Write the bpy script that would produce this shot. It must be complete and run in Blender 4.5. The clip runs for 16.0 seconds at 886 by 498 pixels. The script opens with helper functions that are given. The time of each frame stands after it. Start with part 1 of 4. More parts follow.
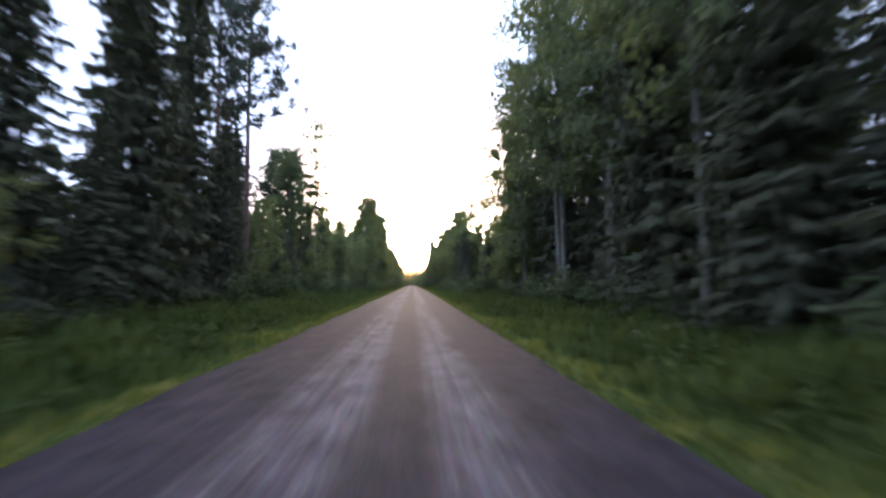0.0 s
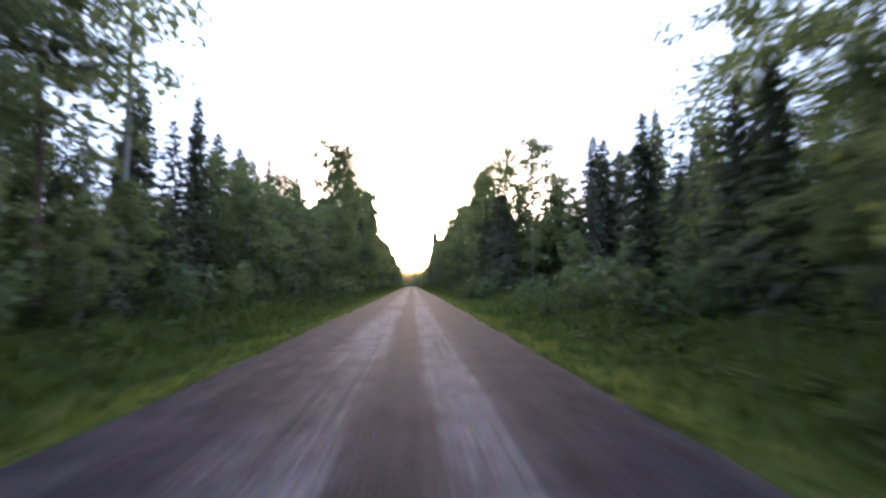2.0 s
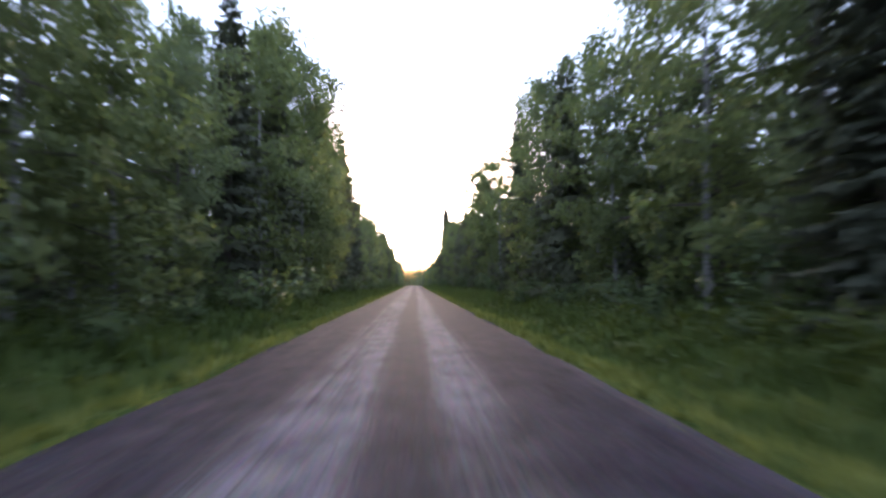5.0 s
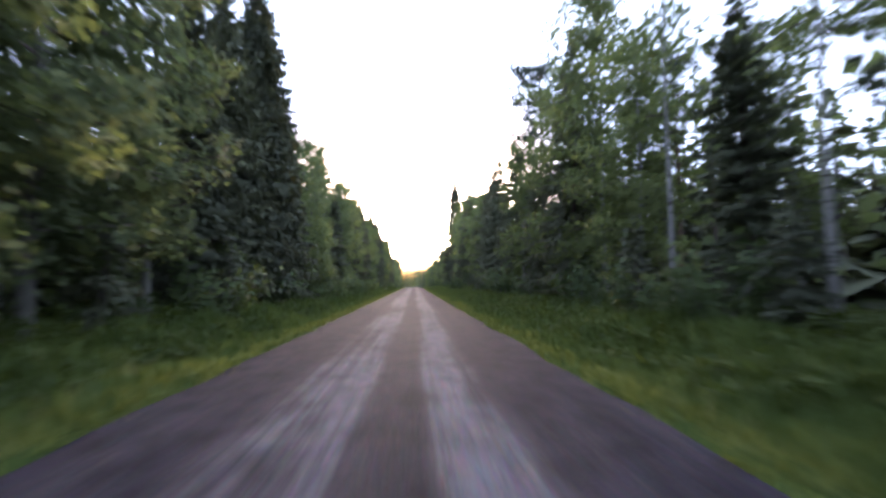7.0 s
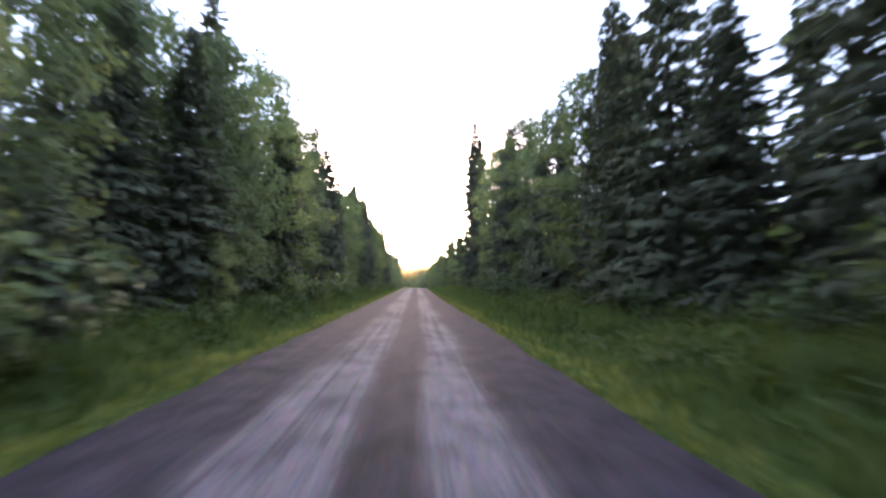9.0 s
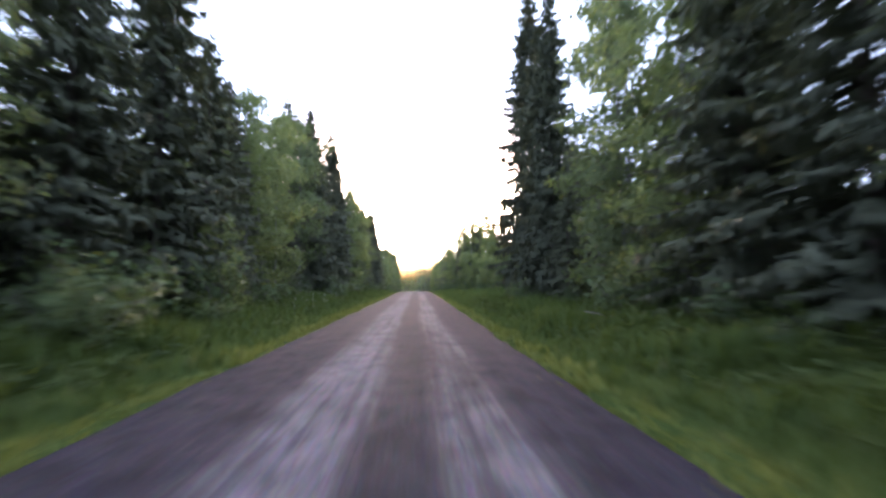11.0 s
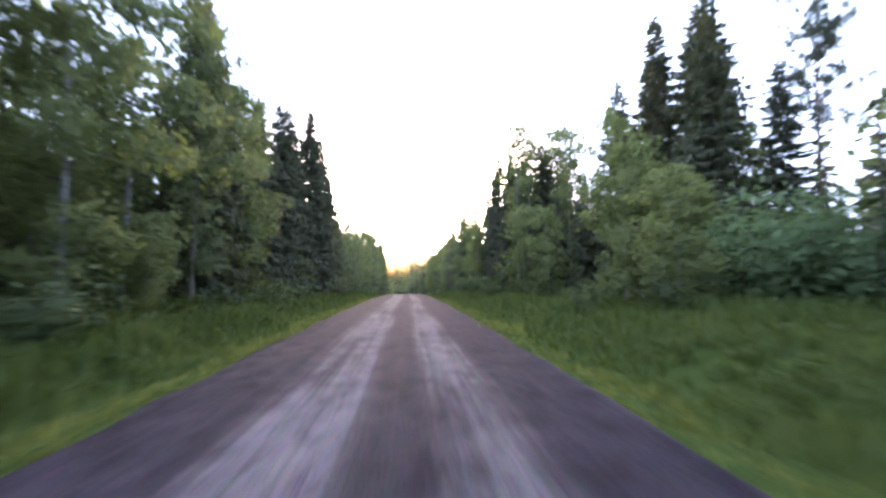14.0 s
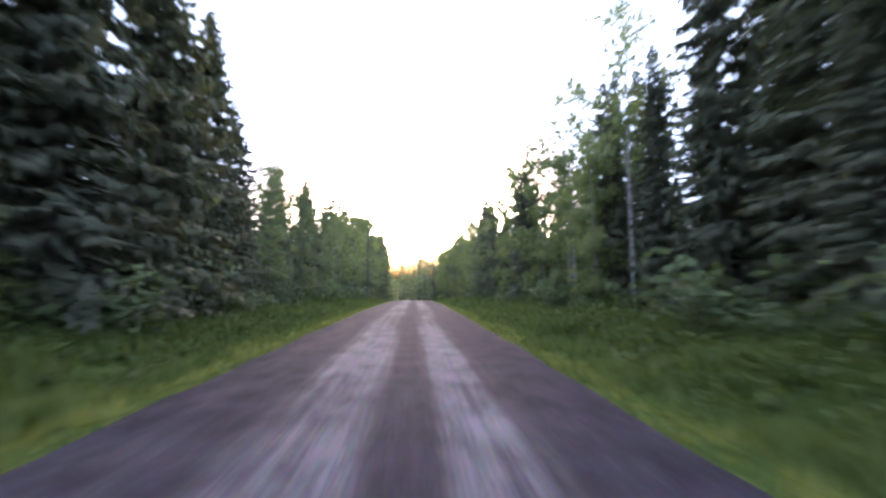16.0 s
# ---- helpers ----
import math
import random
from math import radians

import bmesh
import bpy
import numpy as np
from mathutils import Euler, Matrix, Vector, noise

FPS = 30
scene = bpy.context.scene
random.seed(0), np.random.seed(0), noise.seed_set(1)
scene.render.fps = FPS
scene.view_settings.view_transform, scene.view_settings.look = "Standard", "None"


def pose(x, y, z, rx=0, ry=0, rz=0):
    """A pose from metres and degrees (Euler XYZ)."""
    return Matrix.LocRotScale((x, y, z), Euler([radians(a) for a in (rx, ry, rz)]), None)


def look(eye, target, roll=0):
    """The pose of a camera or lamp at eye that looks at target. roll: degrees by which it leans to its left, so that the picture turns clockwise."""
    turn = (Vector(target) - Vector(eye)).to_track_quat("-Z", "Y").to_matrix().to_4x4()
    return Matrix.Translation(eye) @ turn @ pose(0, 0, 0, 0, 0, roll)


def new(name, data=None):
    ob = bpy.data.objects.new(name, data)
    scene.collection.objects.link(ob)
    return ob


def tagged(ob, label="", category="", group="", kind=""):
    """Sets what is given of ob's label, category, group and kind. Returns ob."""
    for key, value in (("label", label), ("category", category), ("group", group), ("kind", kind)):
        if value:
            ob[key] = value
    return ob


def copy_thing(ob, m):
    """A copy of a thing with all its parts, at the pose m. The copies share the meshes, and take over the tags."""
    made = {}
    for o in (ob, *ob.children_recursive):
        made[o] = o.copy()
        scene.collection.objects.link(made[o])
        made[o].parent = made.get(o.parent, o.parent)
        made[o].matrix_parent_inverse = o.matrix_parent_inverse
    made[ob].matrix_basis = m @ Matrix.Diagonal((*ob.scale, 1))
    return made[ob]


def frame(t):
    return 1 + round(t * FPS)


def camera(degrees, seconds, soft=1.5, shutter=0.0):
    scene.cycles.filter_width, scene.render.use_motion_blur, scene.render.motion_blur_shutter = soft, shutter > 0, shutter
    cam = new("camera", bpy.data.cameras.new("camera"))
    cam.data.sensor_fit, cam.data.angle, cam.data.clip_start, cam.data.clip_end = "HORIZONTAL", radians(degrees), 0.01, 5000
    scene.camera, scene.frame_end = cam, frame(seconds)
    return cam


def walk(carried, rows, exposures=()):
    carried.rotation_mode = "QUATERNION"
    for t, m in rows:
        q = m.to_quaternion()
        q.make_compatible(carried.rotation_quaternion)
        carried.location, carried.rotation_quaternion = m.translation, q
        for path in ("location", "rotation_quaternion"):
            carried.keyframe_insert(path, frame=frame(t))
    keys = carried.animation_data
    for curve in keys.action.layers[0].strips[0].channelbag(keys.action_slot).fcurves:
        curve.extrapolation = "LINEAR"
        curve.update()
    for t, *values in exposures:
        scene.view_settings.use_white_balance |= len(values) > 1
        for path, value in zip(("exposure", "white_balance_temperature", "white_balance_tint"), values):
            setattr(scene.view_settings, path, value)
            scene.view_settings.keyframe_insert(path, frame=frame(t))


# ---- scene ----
# ---------------- camera ----------------
SPEED_ROWS = [  # seconds, metres along the road, yaw, pitch, roll
    (0.0, -0.00, -3.57, 4.04, -0.02),
    (0.5, 8.80, -3.47, 4.10, 0.12),
    (1.0, 17.60, -3.48, 4.27, 0.31),
    (1.5, 26.46, -3.64, 4.16, 0.37),
    (2.0, 35.27, -3.62, 4.07, 0.40),
    (2.5, 44.03, -3.62, 4.00, 0.46),
    (3.0, 52.65, -3.71, 3.94, 0.61),
    (3.5, 61.18, -3.59, 3.79, 0.51),
    (4.0, 69.59, -3.46, 3.73, 0.45),
    (4.5, 77.85, -3.37, 3.82, 0.52),
    (5.0, 86.03, -3.29, 3.86, 0.56),
    (7.5, 127.46, -3.36, 3.96, 0.65),
    (8.0, 135.85, -3.25, 3.86, 0.55),
    (10.5, 178.02, -3.22, 3.97, 0.32),
    (11.0, 186.50, -3.15, 4.03, 0.29),
    (11.5, 195.03, -3.18, 4.03, 0.33),
    (12.0, 203.61, -3.28, 3.94, 0.37),
    (12.5, 212.18, -3.43, 3.70, 0.34),
    (13.0, 220.65, -3.71, 3.59, 0.33),
    (13.5, 229.03, -4.10, 3.59, 0.47),
    (14.0, 237.43, -4.15, 3.53, 0.47),
    (14.5, 245.85, -3.82, 3.66, 0.24),
    (15.0, 254.40, -3.46, 3.49, 0.18),
    (15.5, 262.79, -3.34, 3.45, 0.26),
    (16.0, 271.07, -3.32, 3.51, 0.31),
]
cam = camera(85, 16.0, soft=2.7, shutter=0.55)
walk(cam, [(t, pose(0.6, y, 1.3 - max(0.0, y - 240) ** 2 / 5000, 90 + pitch, roll, yaw)) for t, y, yaw, pitch, roll in SPEED_ROWS],
     exposures=[(0, 0.20, 5220, 15), (3, 0.42, 5220, 15), (5, 0.59, 5220, 15), (8, 0.83, 5220, 15), (12, 1.01, 5220, 15), (16, 1.12, 5220, 15)])

# ---------------- world and light ----------------
SUN_ELEV, SUN_AZ = 1.8, 0.2      # degrees; azimuth from straight ahead (+y), positive to the right
world = bpy.data.worlds.new("evening_sky")
scene.world = world
world.use_nodes = True
wn, wl = world.node_tree.nodes, world.node_tree.links
wn.clear()
w_out, w_bg = wn.new("ShaderNodeOutputWorld"), wn.new("ShaderNodeBackground")
w_sky, w_mix = wn.new("ShaderNodeTexSky"), wn.new("ShaderNodeMix")
w_sky.sky_type, w_sky.sun_disc = "NISHITA", False
w_sky.sun_elevation, w_sky.sun_rotation = radians(SUN_ELEV), radians(SUN_AZ)
w_sky.air_density, w_sky.dust_density, w_sky.ozone_density = 1.0, 4.0, 1.0
# thin, even high cloud over the whole sky
w_mix.data_type = "RGBA"
w_geo, w_sep, w_map = wn.new("ShaderNodeTexCoord"), wn.new("ShaderNodeSeparateXYZ"), wn.new("ShaderNodeMapRange")
wl.new(w_geo.outputs["Generated"], w_sep.inputs[0])
wl.new(w_sep.outputs["Z"], w_map.inputs["Value"])
w_map.inputs["From Min"].default_value, w_map.inputs["From Max"].default_value = 0.0, 0.22
w_map.inputs["To Min"].default_value, w_map.inputs["To Max"].default_value = 0.15, 0.65
wl.new(w_map.outputs[0], w_mix.inputs[0])
w_mix.inputs[7].default_value = (19.0, 20.0, 23.0, 1)
wl.new(w_sky.outputs[0], w_mix.inputs[6])
# the sun's own haze: the bright warm aureole round a low sun
w_dot, w_ring, w_pow, w_halo = wn.new("ShaderNodeVectorMath"), wn.new("ShaderNodeMapRange"), wn.new("ShaderNodeMath"), wn.new("ShaderNodeMix")
w_dot.operation, w_pow.operation = "DOT_PRODUCT", "POWER"
w_dot.inputs[1].default_value = (math.sin(radians(SUN_AZ)) * math.cos(radians(SUN_ELEV)), math.cos(radians(SUN_AZ)) * math.cos(radians(SUN_ELEV)), math.sin(radians(SUN_ELEV)))
wl.new(w_geo.outputs["Generated"], w_dot.inputs[0])
w_ring.inputs["From Min"].default_value, w_ring.inputs["From Max"].default_value = math.cos(radians(26)), 1.0
wl.new(w_dot.outputs["Value"], w_ring.inputs["Value"])
wl.new(w_ring.outputs[0], w_pow.inputs[0])
w_pow.inputs[1].default_value = 4.0
w_halo.data_type, w_halo.blend_type = "RGBA", "ADD"
wl.new(w_pow.outputs[0], w_halo.inputs[0])
wl.new(w_mix.outputs[2], w_halo.inputs[6])
w_halo.inputs[7].default_value = (520.0, 310.0, 165.0, 1)
# the thick air low over the horizon, which lets the red end through
w_low, w_red, w_thin = wn.new("ShaderNodeMapRange"), wn.new("ShaderNodeCombineXYZ"), wn.new("ShaderNodeMix")
w_low.inputs["From Max"].default_value, w_low.inputs["To Min"].default_value = 0.06, 0.12
wl.new(w_sep.outputs["Z"], w_low.inputs["Value"])
for axis, power in enumerate((3.5, 3.8, 4.4)):
    w_fade = wn.new("ShaderNodeMath")
    w_fade.operation, w_fade.inputs[1].default_value = "POWER", power
    wl.new(w_low.outputs[0], w_fade.inputs[0])
    wl.new(w_fade.outputs[0], w_red.inputs[axis])
w_thin.data_type, w_thin.blend_type = "RGBA", "MULTIPLY"
w_thin.inputs[0].default_value = 1.0
wl.new(w_halo.outputs[2], w_thin.inputs[6])
wl.new(w_red.outputs[0], w_thin.inputs[7])
wl.new(w_thin.outputs[2], w_bg.inputs[0])
w_bg.inputs[1].default_value = 0.13
wl.new(w_bg.outputs[0], w_out.inputs[0])

sun = new("sun", bpy.data.lights.new("sun", "SUN"))
sun.data.energy, sun.data.angle, sun.data.color = 4.0, radians(1.0), (1.0, 0.72, 0.42)
sd = Vector((math.sin(radians(SUN_AZ)) * math.cos(radians(SUN_ELEV)),
             math.cos(radians(SUN_AZ)) * math.cos(radians(SUN_ELEV)), math.sin(radians(SUN_ELEV))))
sun.matrix_world = look((0, 0, 60), Vector((0, 0, 60)) - sd)


# ---------------- materials ----------------
def material(name):
    m = bpy.data.materials.new(name)
    m.use_nodes = True
    n, l = m.node_tree.nodes, m.node_tree.links
    n.clear()
    return m, n, l, n.new("ShaderNodeOutputMaterial")


def ramp(n, l, source, stops):
    r = n.new("ShaderNodeValToRGB")
    while len(r.color_ramp.elements) < len(stops):
        r.color_ramp.elements.new(0.5)
    for e, (p, c) in zip(r.color_ramp.elements, stops):
        e.position, e.color = p, (*c, 1)
    l.new(source, r.inputs[0])
    return r.outputs[0]


def noise_tex(n, l, coord, scale, detail=4.0, rough=0.55):
    t = n.new("ShaderNodeTexNoise")
    t.inputs["Scale"].default_value, t.inputs["Detail"].default_value, t.inputs["Roughness"].default_value = scale, detail, rough
    l.new(coord, t.inputs["Vector"])
    return t.outputs["Fac"]


def mixed(n, l, fac, a, b, kind="MIX"):
    m = n.new("ShaderNodeMix")
    m.data_type, m.blend_type = "RGBA", kind
    for s, v in ((0, fac), (6, a), (7, b)):
        if isinstance(v, (int, float)):
            m.inputs[s].default_value = v
        elif isinstance(v, tuple):
            m.inputs[s].default_value = (*v, 1)
        else:
            l.new(v, m.inputs[s])
    return m.outputs[2]


def scaled(n, l, coord, s):
    m = n.new("ShaderNodeMapping")
    m.inputs["Scale"].default_value = s
    l.new(coord, m.inputs["Vector"])
    return m.outputs[0]


def bumped(n, l, height, strength, dist):
    b = n.new("ShaderNodeBump")
    b.inputs["Strength"].default_value, b.inputs["Distance"].default_value = strength, dist
    l.new(height, b.inputs["Height"])
    return b.outputs[0]


def surface(n, l, out, col, rough=0.8, normal=None, spec=0.3):
    p = n.new("ShaderNodeBsdfPrincipled")
    if isinstance(col, tuple):
        p.inputs["Base Color"].default_value = (*col, 1)
    else:
        l.new(col, p.inputs["Base Color"])
    if isinstance(rough, float):
        p.inputs["Roughness"].default_value = rough
    else:
        l.new(rough, p.inputs["Roughness"])
    p.inputs["Specular IOR Level"].default_value = spec
    if normal:
        l.new(normal, p.inputs["Normal"])
    if out:
        l.new(p.outputs[0], out.inputs[0])
    return p


def foliage(name, dark, light, through_light=0.35):
    """Leaves or needles: tone varies from tree to tree and from clump to clump; some light passes through."""
    m, n, l, out = material(name)
    geo, info = n.new("ShaderNodeNewGeometry"), n.new("ShaderNodeObjectInfo")
    add = n.new("ShaderNodeMath")
    add.operation = "MULTIPLY_ADD"
    l.new(info.outputs["Random"], add.inputs[0])
    half = n.new("ShaderNodeMath")
    half.operation = "MULTIPLY"
    l.new(geo.outputs["Random Per Island"], half.inputs[0])
    half.inputs[1].default_value = 0.25
    clump = noise_tex(n, l, n.new("ShaderNodeTexCoord").outputs["Object"], 0.8, 3, 0.6)
    bough = n.new("ShaderNodeMath")
    bough.operation = "MULTIPLY_ADD"
    l.new(clump, bough.inputs[0])
    bough.inputs[1].default_value = 0.7
    l.new(half.outputs[0], bough.inputs[2])
    l.new(bough.outputs[0], add.inputs[2])
    add.inputs[1].default_value = 0.4
    col = ramp(n, l, add.outputs[0], [(0.3, dark), (1.0, light)])
    p = surface(n, l, None, col, 0.75, spec=0.1)
    tr = n.new("ShaderNodeBsdfTranslucent")
    warm = mixed(n, l, 1.0, col, (1.14, 1.12, 0.68), "MULTIPLY")
    l.new(warm, tr.inputs[0])
    mx = n.new("ShaderNodeMixShader")
    mx.inputs[0].default_value = through_light
    l.new(p.outputs[0], mx.inputs[1])
    l.new(tr.outputs[0], mx.inputs[2])
    l.new(mx.outputs[0], out.inputs[0])
    return m


M_SPRUCE = foliage("spruce_needles", (0.064, 0.072, 0.052), (0.136, 0.147, 0.091), 0.22)
M_PINE = foliage("pine_needles", (0.045, 0.056, 0.044), (0.085, 0.100, 0.068), 0.2)
M_BIRCH = foliage("birch_leaves", (0.096, 0.118, 0.052), (0.202, 0.236, 0.098), 0.50)
M_ASPEN = foliage("aspen_leaves", (0.085, 0.106, 0.056), (0.170, 0.202, 0.096), 0.48)
M_WILLOW = foliage("willow_leaves", (0.125, 0.180, 0.088), (0.215, 0.285, 0.140), 0.40)
M_BUSH = foliage("bush_leaves", (0.052, 0.072, 0.034), (0.108, 0.142, 0.062), 0.36)
M_GRASS = foliage("grass_blades", (0.034, 0.056, 0.015), (0.074, 0.100, 0.027), 0.32)
M_GRASS_SHORT = foliage("short_dusty_grass", (0.070, 0.088, 0.020), (0.135, 0.152, 0.040), 0.32)
M_WEED = foliage("weed_leaves", (0.036, 0.052, 0.015), (0.076, 0.096, 0.027), 0.42)
M_FLOWER, fn, fl, fo = material("white_umbels")
surface(fn, fl, fo, (0.55, 0.55, 0.50), 0.8)


def bark(name, a, b, scale, stretch):
    m, n, l, out = material(name)
    tc = n.new("ShaderNodeTexCoord")
    v = scaled(n, l, tc.outputs["Object"], stretch)
    f1 = noise_tex(n, l, v, scale, 6)
    f2 = noise_tex(n, l, tc.outputs["Object"], 0.6, 3)
    c = ramp(n, l, f1, [(0.35, a), (0.65, b)])
    c = mixed(n, l, f2, c, mixed(n, l, 1.0, c, (0.6, 0.62, 0.58), "MULTIPLY"))
    surface(n, l, out, c, 0.9, bumped(n, l, f1, 0.6, 0.02))
    return m


M_BARK_SPRUCE = bark("spruce_bark", (0.055, 0.043, 0.036), (0.15, 0.12, 0.10), 5, (1, 1, 0.3))
M_BARK_PINE = bark("pine_bark", (0.075, 0.05, 0.04), (0.18, 0.12, 0.085), 5, (1, 1, 0.25))
M_BARK_ASPEN = bark("aspen_bark", (0.085, 0.08, 0.065), (0.19, 0.185, 0.155), 4, (1, 1, 0.5))
M_BARK_BIRCH = bark("birch_bark", (0.06, 0.053, 0.05), (0.25, 0.24, 0.225), 4, (0.6, 0.6, 2.2))
for e, p in zip(M_BARK_BIRCH.node_tree.nodes["Color Ramp"].color_ramp.elements, (0.38, 0.46)):
    e.position = p

# packed gravel: pale wheel lanes, darker loose strips, streaks along the way of travel
M_ROAD, n, l, out = material("packed_gravel")
tc = n.new("ShaderNodeTexCoord")
sep = n.new("ShaderNodeSeparateXYZ")
wob = noise_tex(n, l, scaled(n, l, tc.outputs["Object"], (0.0, 0.06, 0.0)), 1.0, 3)
l.new(tc.outputs["Object"], sep.inputs[0])
wadd = n.new("ShaderNodeMath")
wadd.operation = "MULTIPLY_ADD"
l.new(wob, wadd.inputs[0])
wadd.inputs[1].default_value = 0.5
l.new(sep.outputs["X"], wadd.inputs[2])
mr = n.new("ShaderNodeMapRange")
mr.inputs["From Min"].default_value, mr.inputs["From Max"].default_value = -3.25, 3.75
l.new(wadd.outputs[0], mr.inputs["Value"])


def lane(x):
    return (x + 3.5) / 7.0


g = lambda v: (v, v, v)
lanes = ramp(n, l, mr.outputs[0], [
    (lane(-2.85), g(0.32)), (lane(-2.3), g(0.10)), (lane(-1.7), g(0.24)), (lane(-1.1), g(0.14)), (lane(-0.72), g(0.80)), (lane(-0.05), g(1.0)),
    (lane(0.24), g(0.20)), (lane(0.62), g(0.15)), (lane(0.85), g(0.85)), (lane(1.3), g(0.95)), (lane(1.65), g(0.16)), (lane(2.6), g(0.10)), (lane(2.92), g(0.48))])
streak = noise_tex(n, l, scaled(n, l, tc.outputs["Object"], (7.0, 0.10, 1.0)), 1.0, 5, 0.6)
patch = noise_tex(n, l, scaled(n, l, tc.outputs["Object"], (1.0, 0.25, 1.0)), 0.55, 5, 0.6)
grain = noise_tex(n, l, tc.outputs["Object"], 26.0, 5, 0.7)
stone = n.new("ShaderNodeTexVoronoi")
stone.inputs["Scale"].default_value = 38.0
l.new(tc.outputs["Object"], stone.inputs["Vector"])
lf = mixed(n, l, 0.55, lanes, mixed(n, l, 1.0, lanes, ramp(n, l, streak, [(0.3, g(0.25)), (0.7, g(1.7))]), "MULTIPLY"))
lf = mixed(n, l, 0.6, lf, mixed(n, l, 1.0, lf, ramp(n, l, patch, [(0.35, g(0.2)), (0.62, g(1.5))]), "MULTIPLY"))
col = ramp(n, l, lf, [(0.08, (0.021, 0.0185, 0.0245)), (0.45, (0.039, 0.034, 0.038)), (1.0, (0.094, 0.083, 0.089))])
clod = noise_tex(n, l, scaled(n, l, tc.outputs["Object"], (1.0, 0.6, 1.0)), 2.4, 6, 0.65)
col = mixed(n, l, 0.8, col, mixed(n, l, 1.0, col, ramp(n, l, clod, [(0.35, (0.55, 0.54, 0.56)), (0.5, g(1.0)), (0.66, (1.38, 1.34, 1.3))]), "MULTIPLY"))
col = mixed(n, l, 0.75, col, mixed(n, l, 1.0, col, ramp(n, l, grain, [(0.25, g(0.55)), (0.75, g(1.45))]), "MULTIPLY"))
col = mixed(n, l, 0.35, col, mixed(n, l, 1.0, col, stone.outputs["Color"], "OVERLAY"))
h = n.new("ShaderNodeMath")
h.operation = "ADD"
l.new(grain, h.inputs[0])
l.new(stone.outputs["Distance"], h.inputs[1])
surface(n, l, out, col, 0.95, bumped(n, l, h.outputs[0], 0.7, 0.02), 0.03)

# verge soil and forest floor: grass, moss, needles
M_GROUND, n, l, out = material("grassy_ground")
tc = n.new("ShaderNodeTexCoord")
big = noise_tex(n, l, tc.outputs["Object"], 0.25, 4)
mid = noise_tex(n, l, tc.outputs["Object"], 2.2, 6, 0.65)
fine = noise_tex(n, l, tc.outputs["Object"], 24.0, 5, 0.7)
grassy = ramp(n, l, mid, [(0.3, (0.020, 0.030, 0.008)), (0.55, (0.036, 0.050, 0.013)), (0.75, (0.054, 0.064, 0.020))])
mossy = ramp(n, l, mid, [(0.3, (0.030, 0.032, 0.016)), (0.6, (0.055, 0.062, 0.024)), (0.8, (0.085, 0.068, 0.040))])
sep = n.new("ShaderNodeSeparateXYZ")
l.new(tc.outputs["Object"], sep.inputs[0])
ab = n.new("ShaderNodeMath")
ab.operation = "ABSOLUTE"
l.new(sep.outputs["X"], ab.inputs[0])
edge = n.new("ShaderNodeMath")
edge.operation = "MULTIPLY_ADD"
l.new(big, edge.inputs[0])
edge.inputs[1].default_value = 5.0
l.new(ab.outputs[0], edge.inputs[2])
mr = n.new("ShaderNodeMapRange")
mr.inputs["From Min"].default_value, mr.inputs["From Max"].default_value = 9.5, 12.5
l.new(edge.outputs[0], mr.inputs["Value"])
col = mixed(n, l, mr.outputs[0], grassy, mossy)
col = mixed(n, l, 0.6, col, mixed(n, l, 1.0, col, ramp(n, l, fine, [(0.25, g(0.4)), (0.75, g(1.6))]), "MULTIPLY"))
surface(n, l, out, col, 0.95, bumped(n, l, mid, 0.8, 0.12), 0.0)


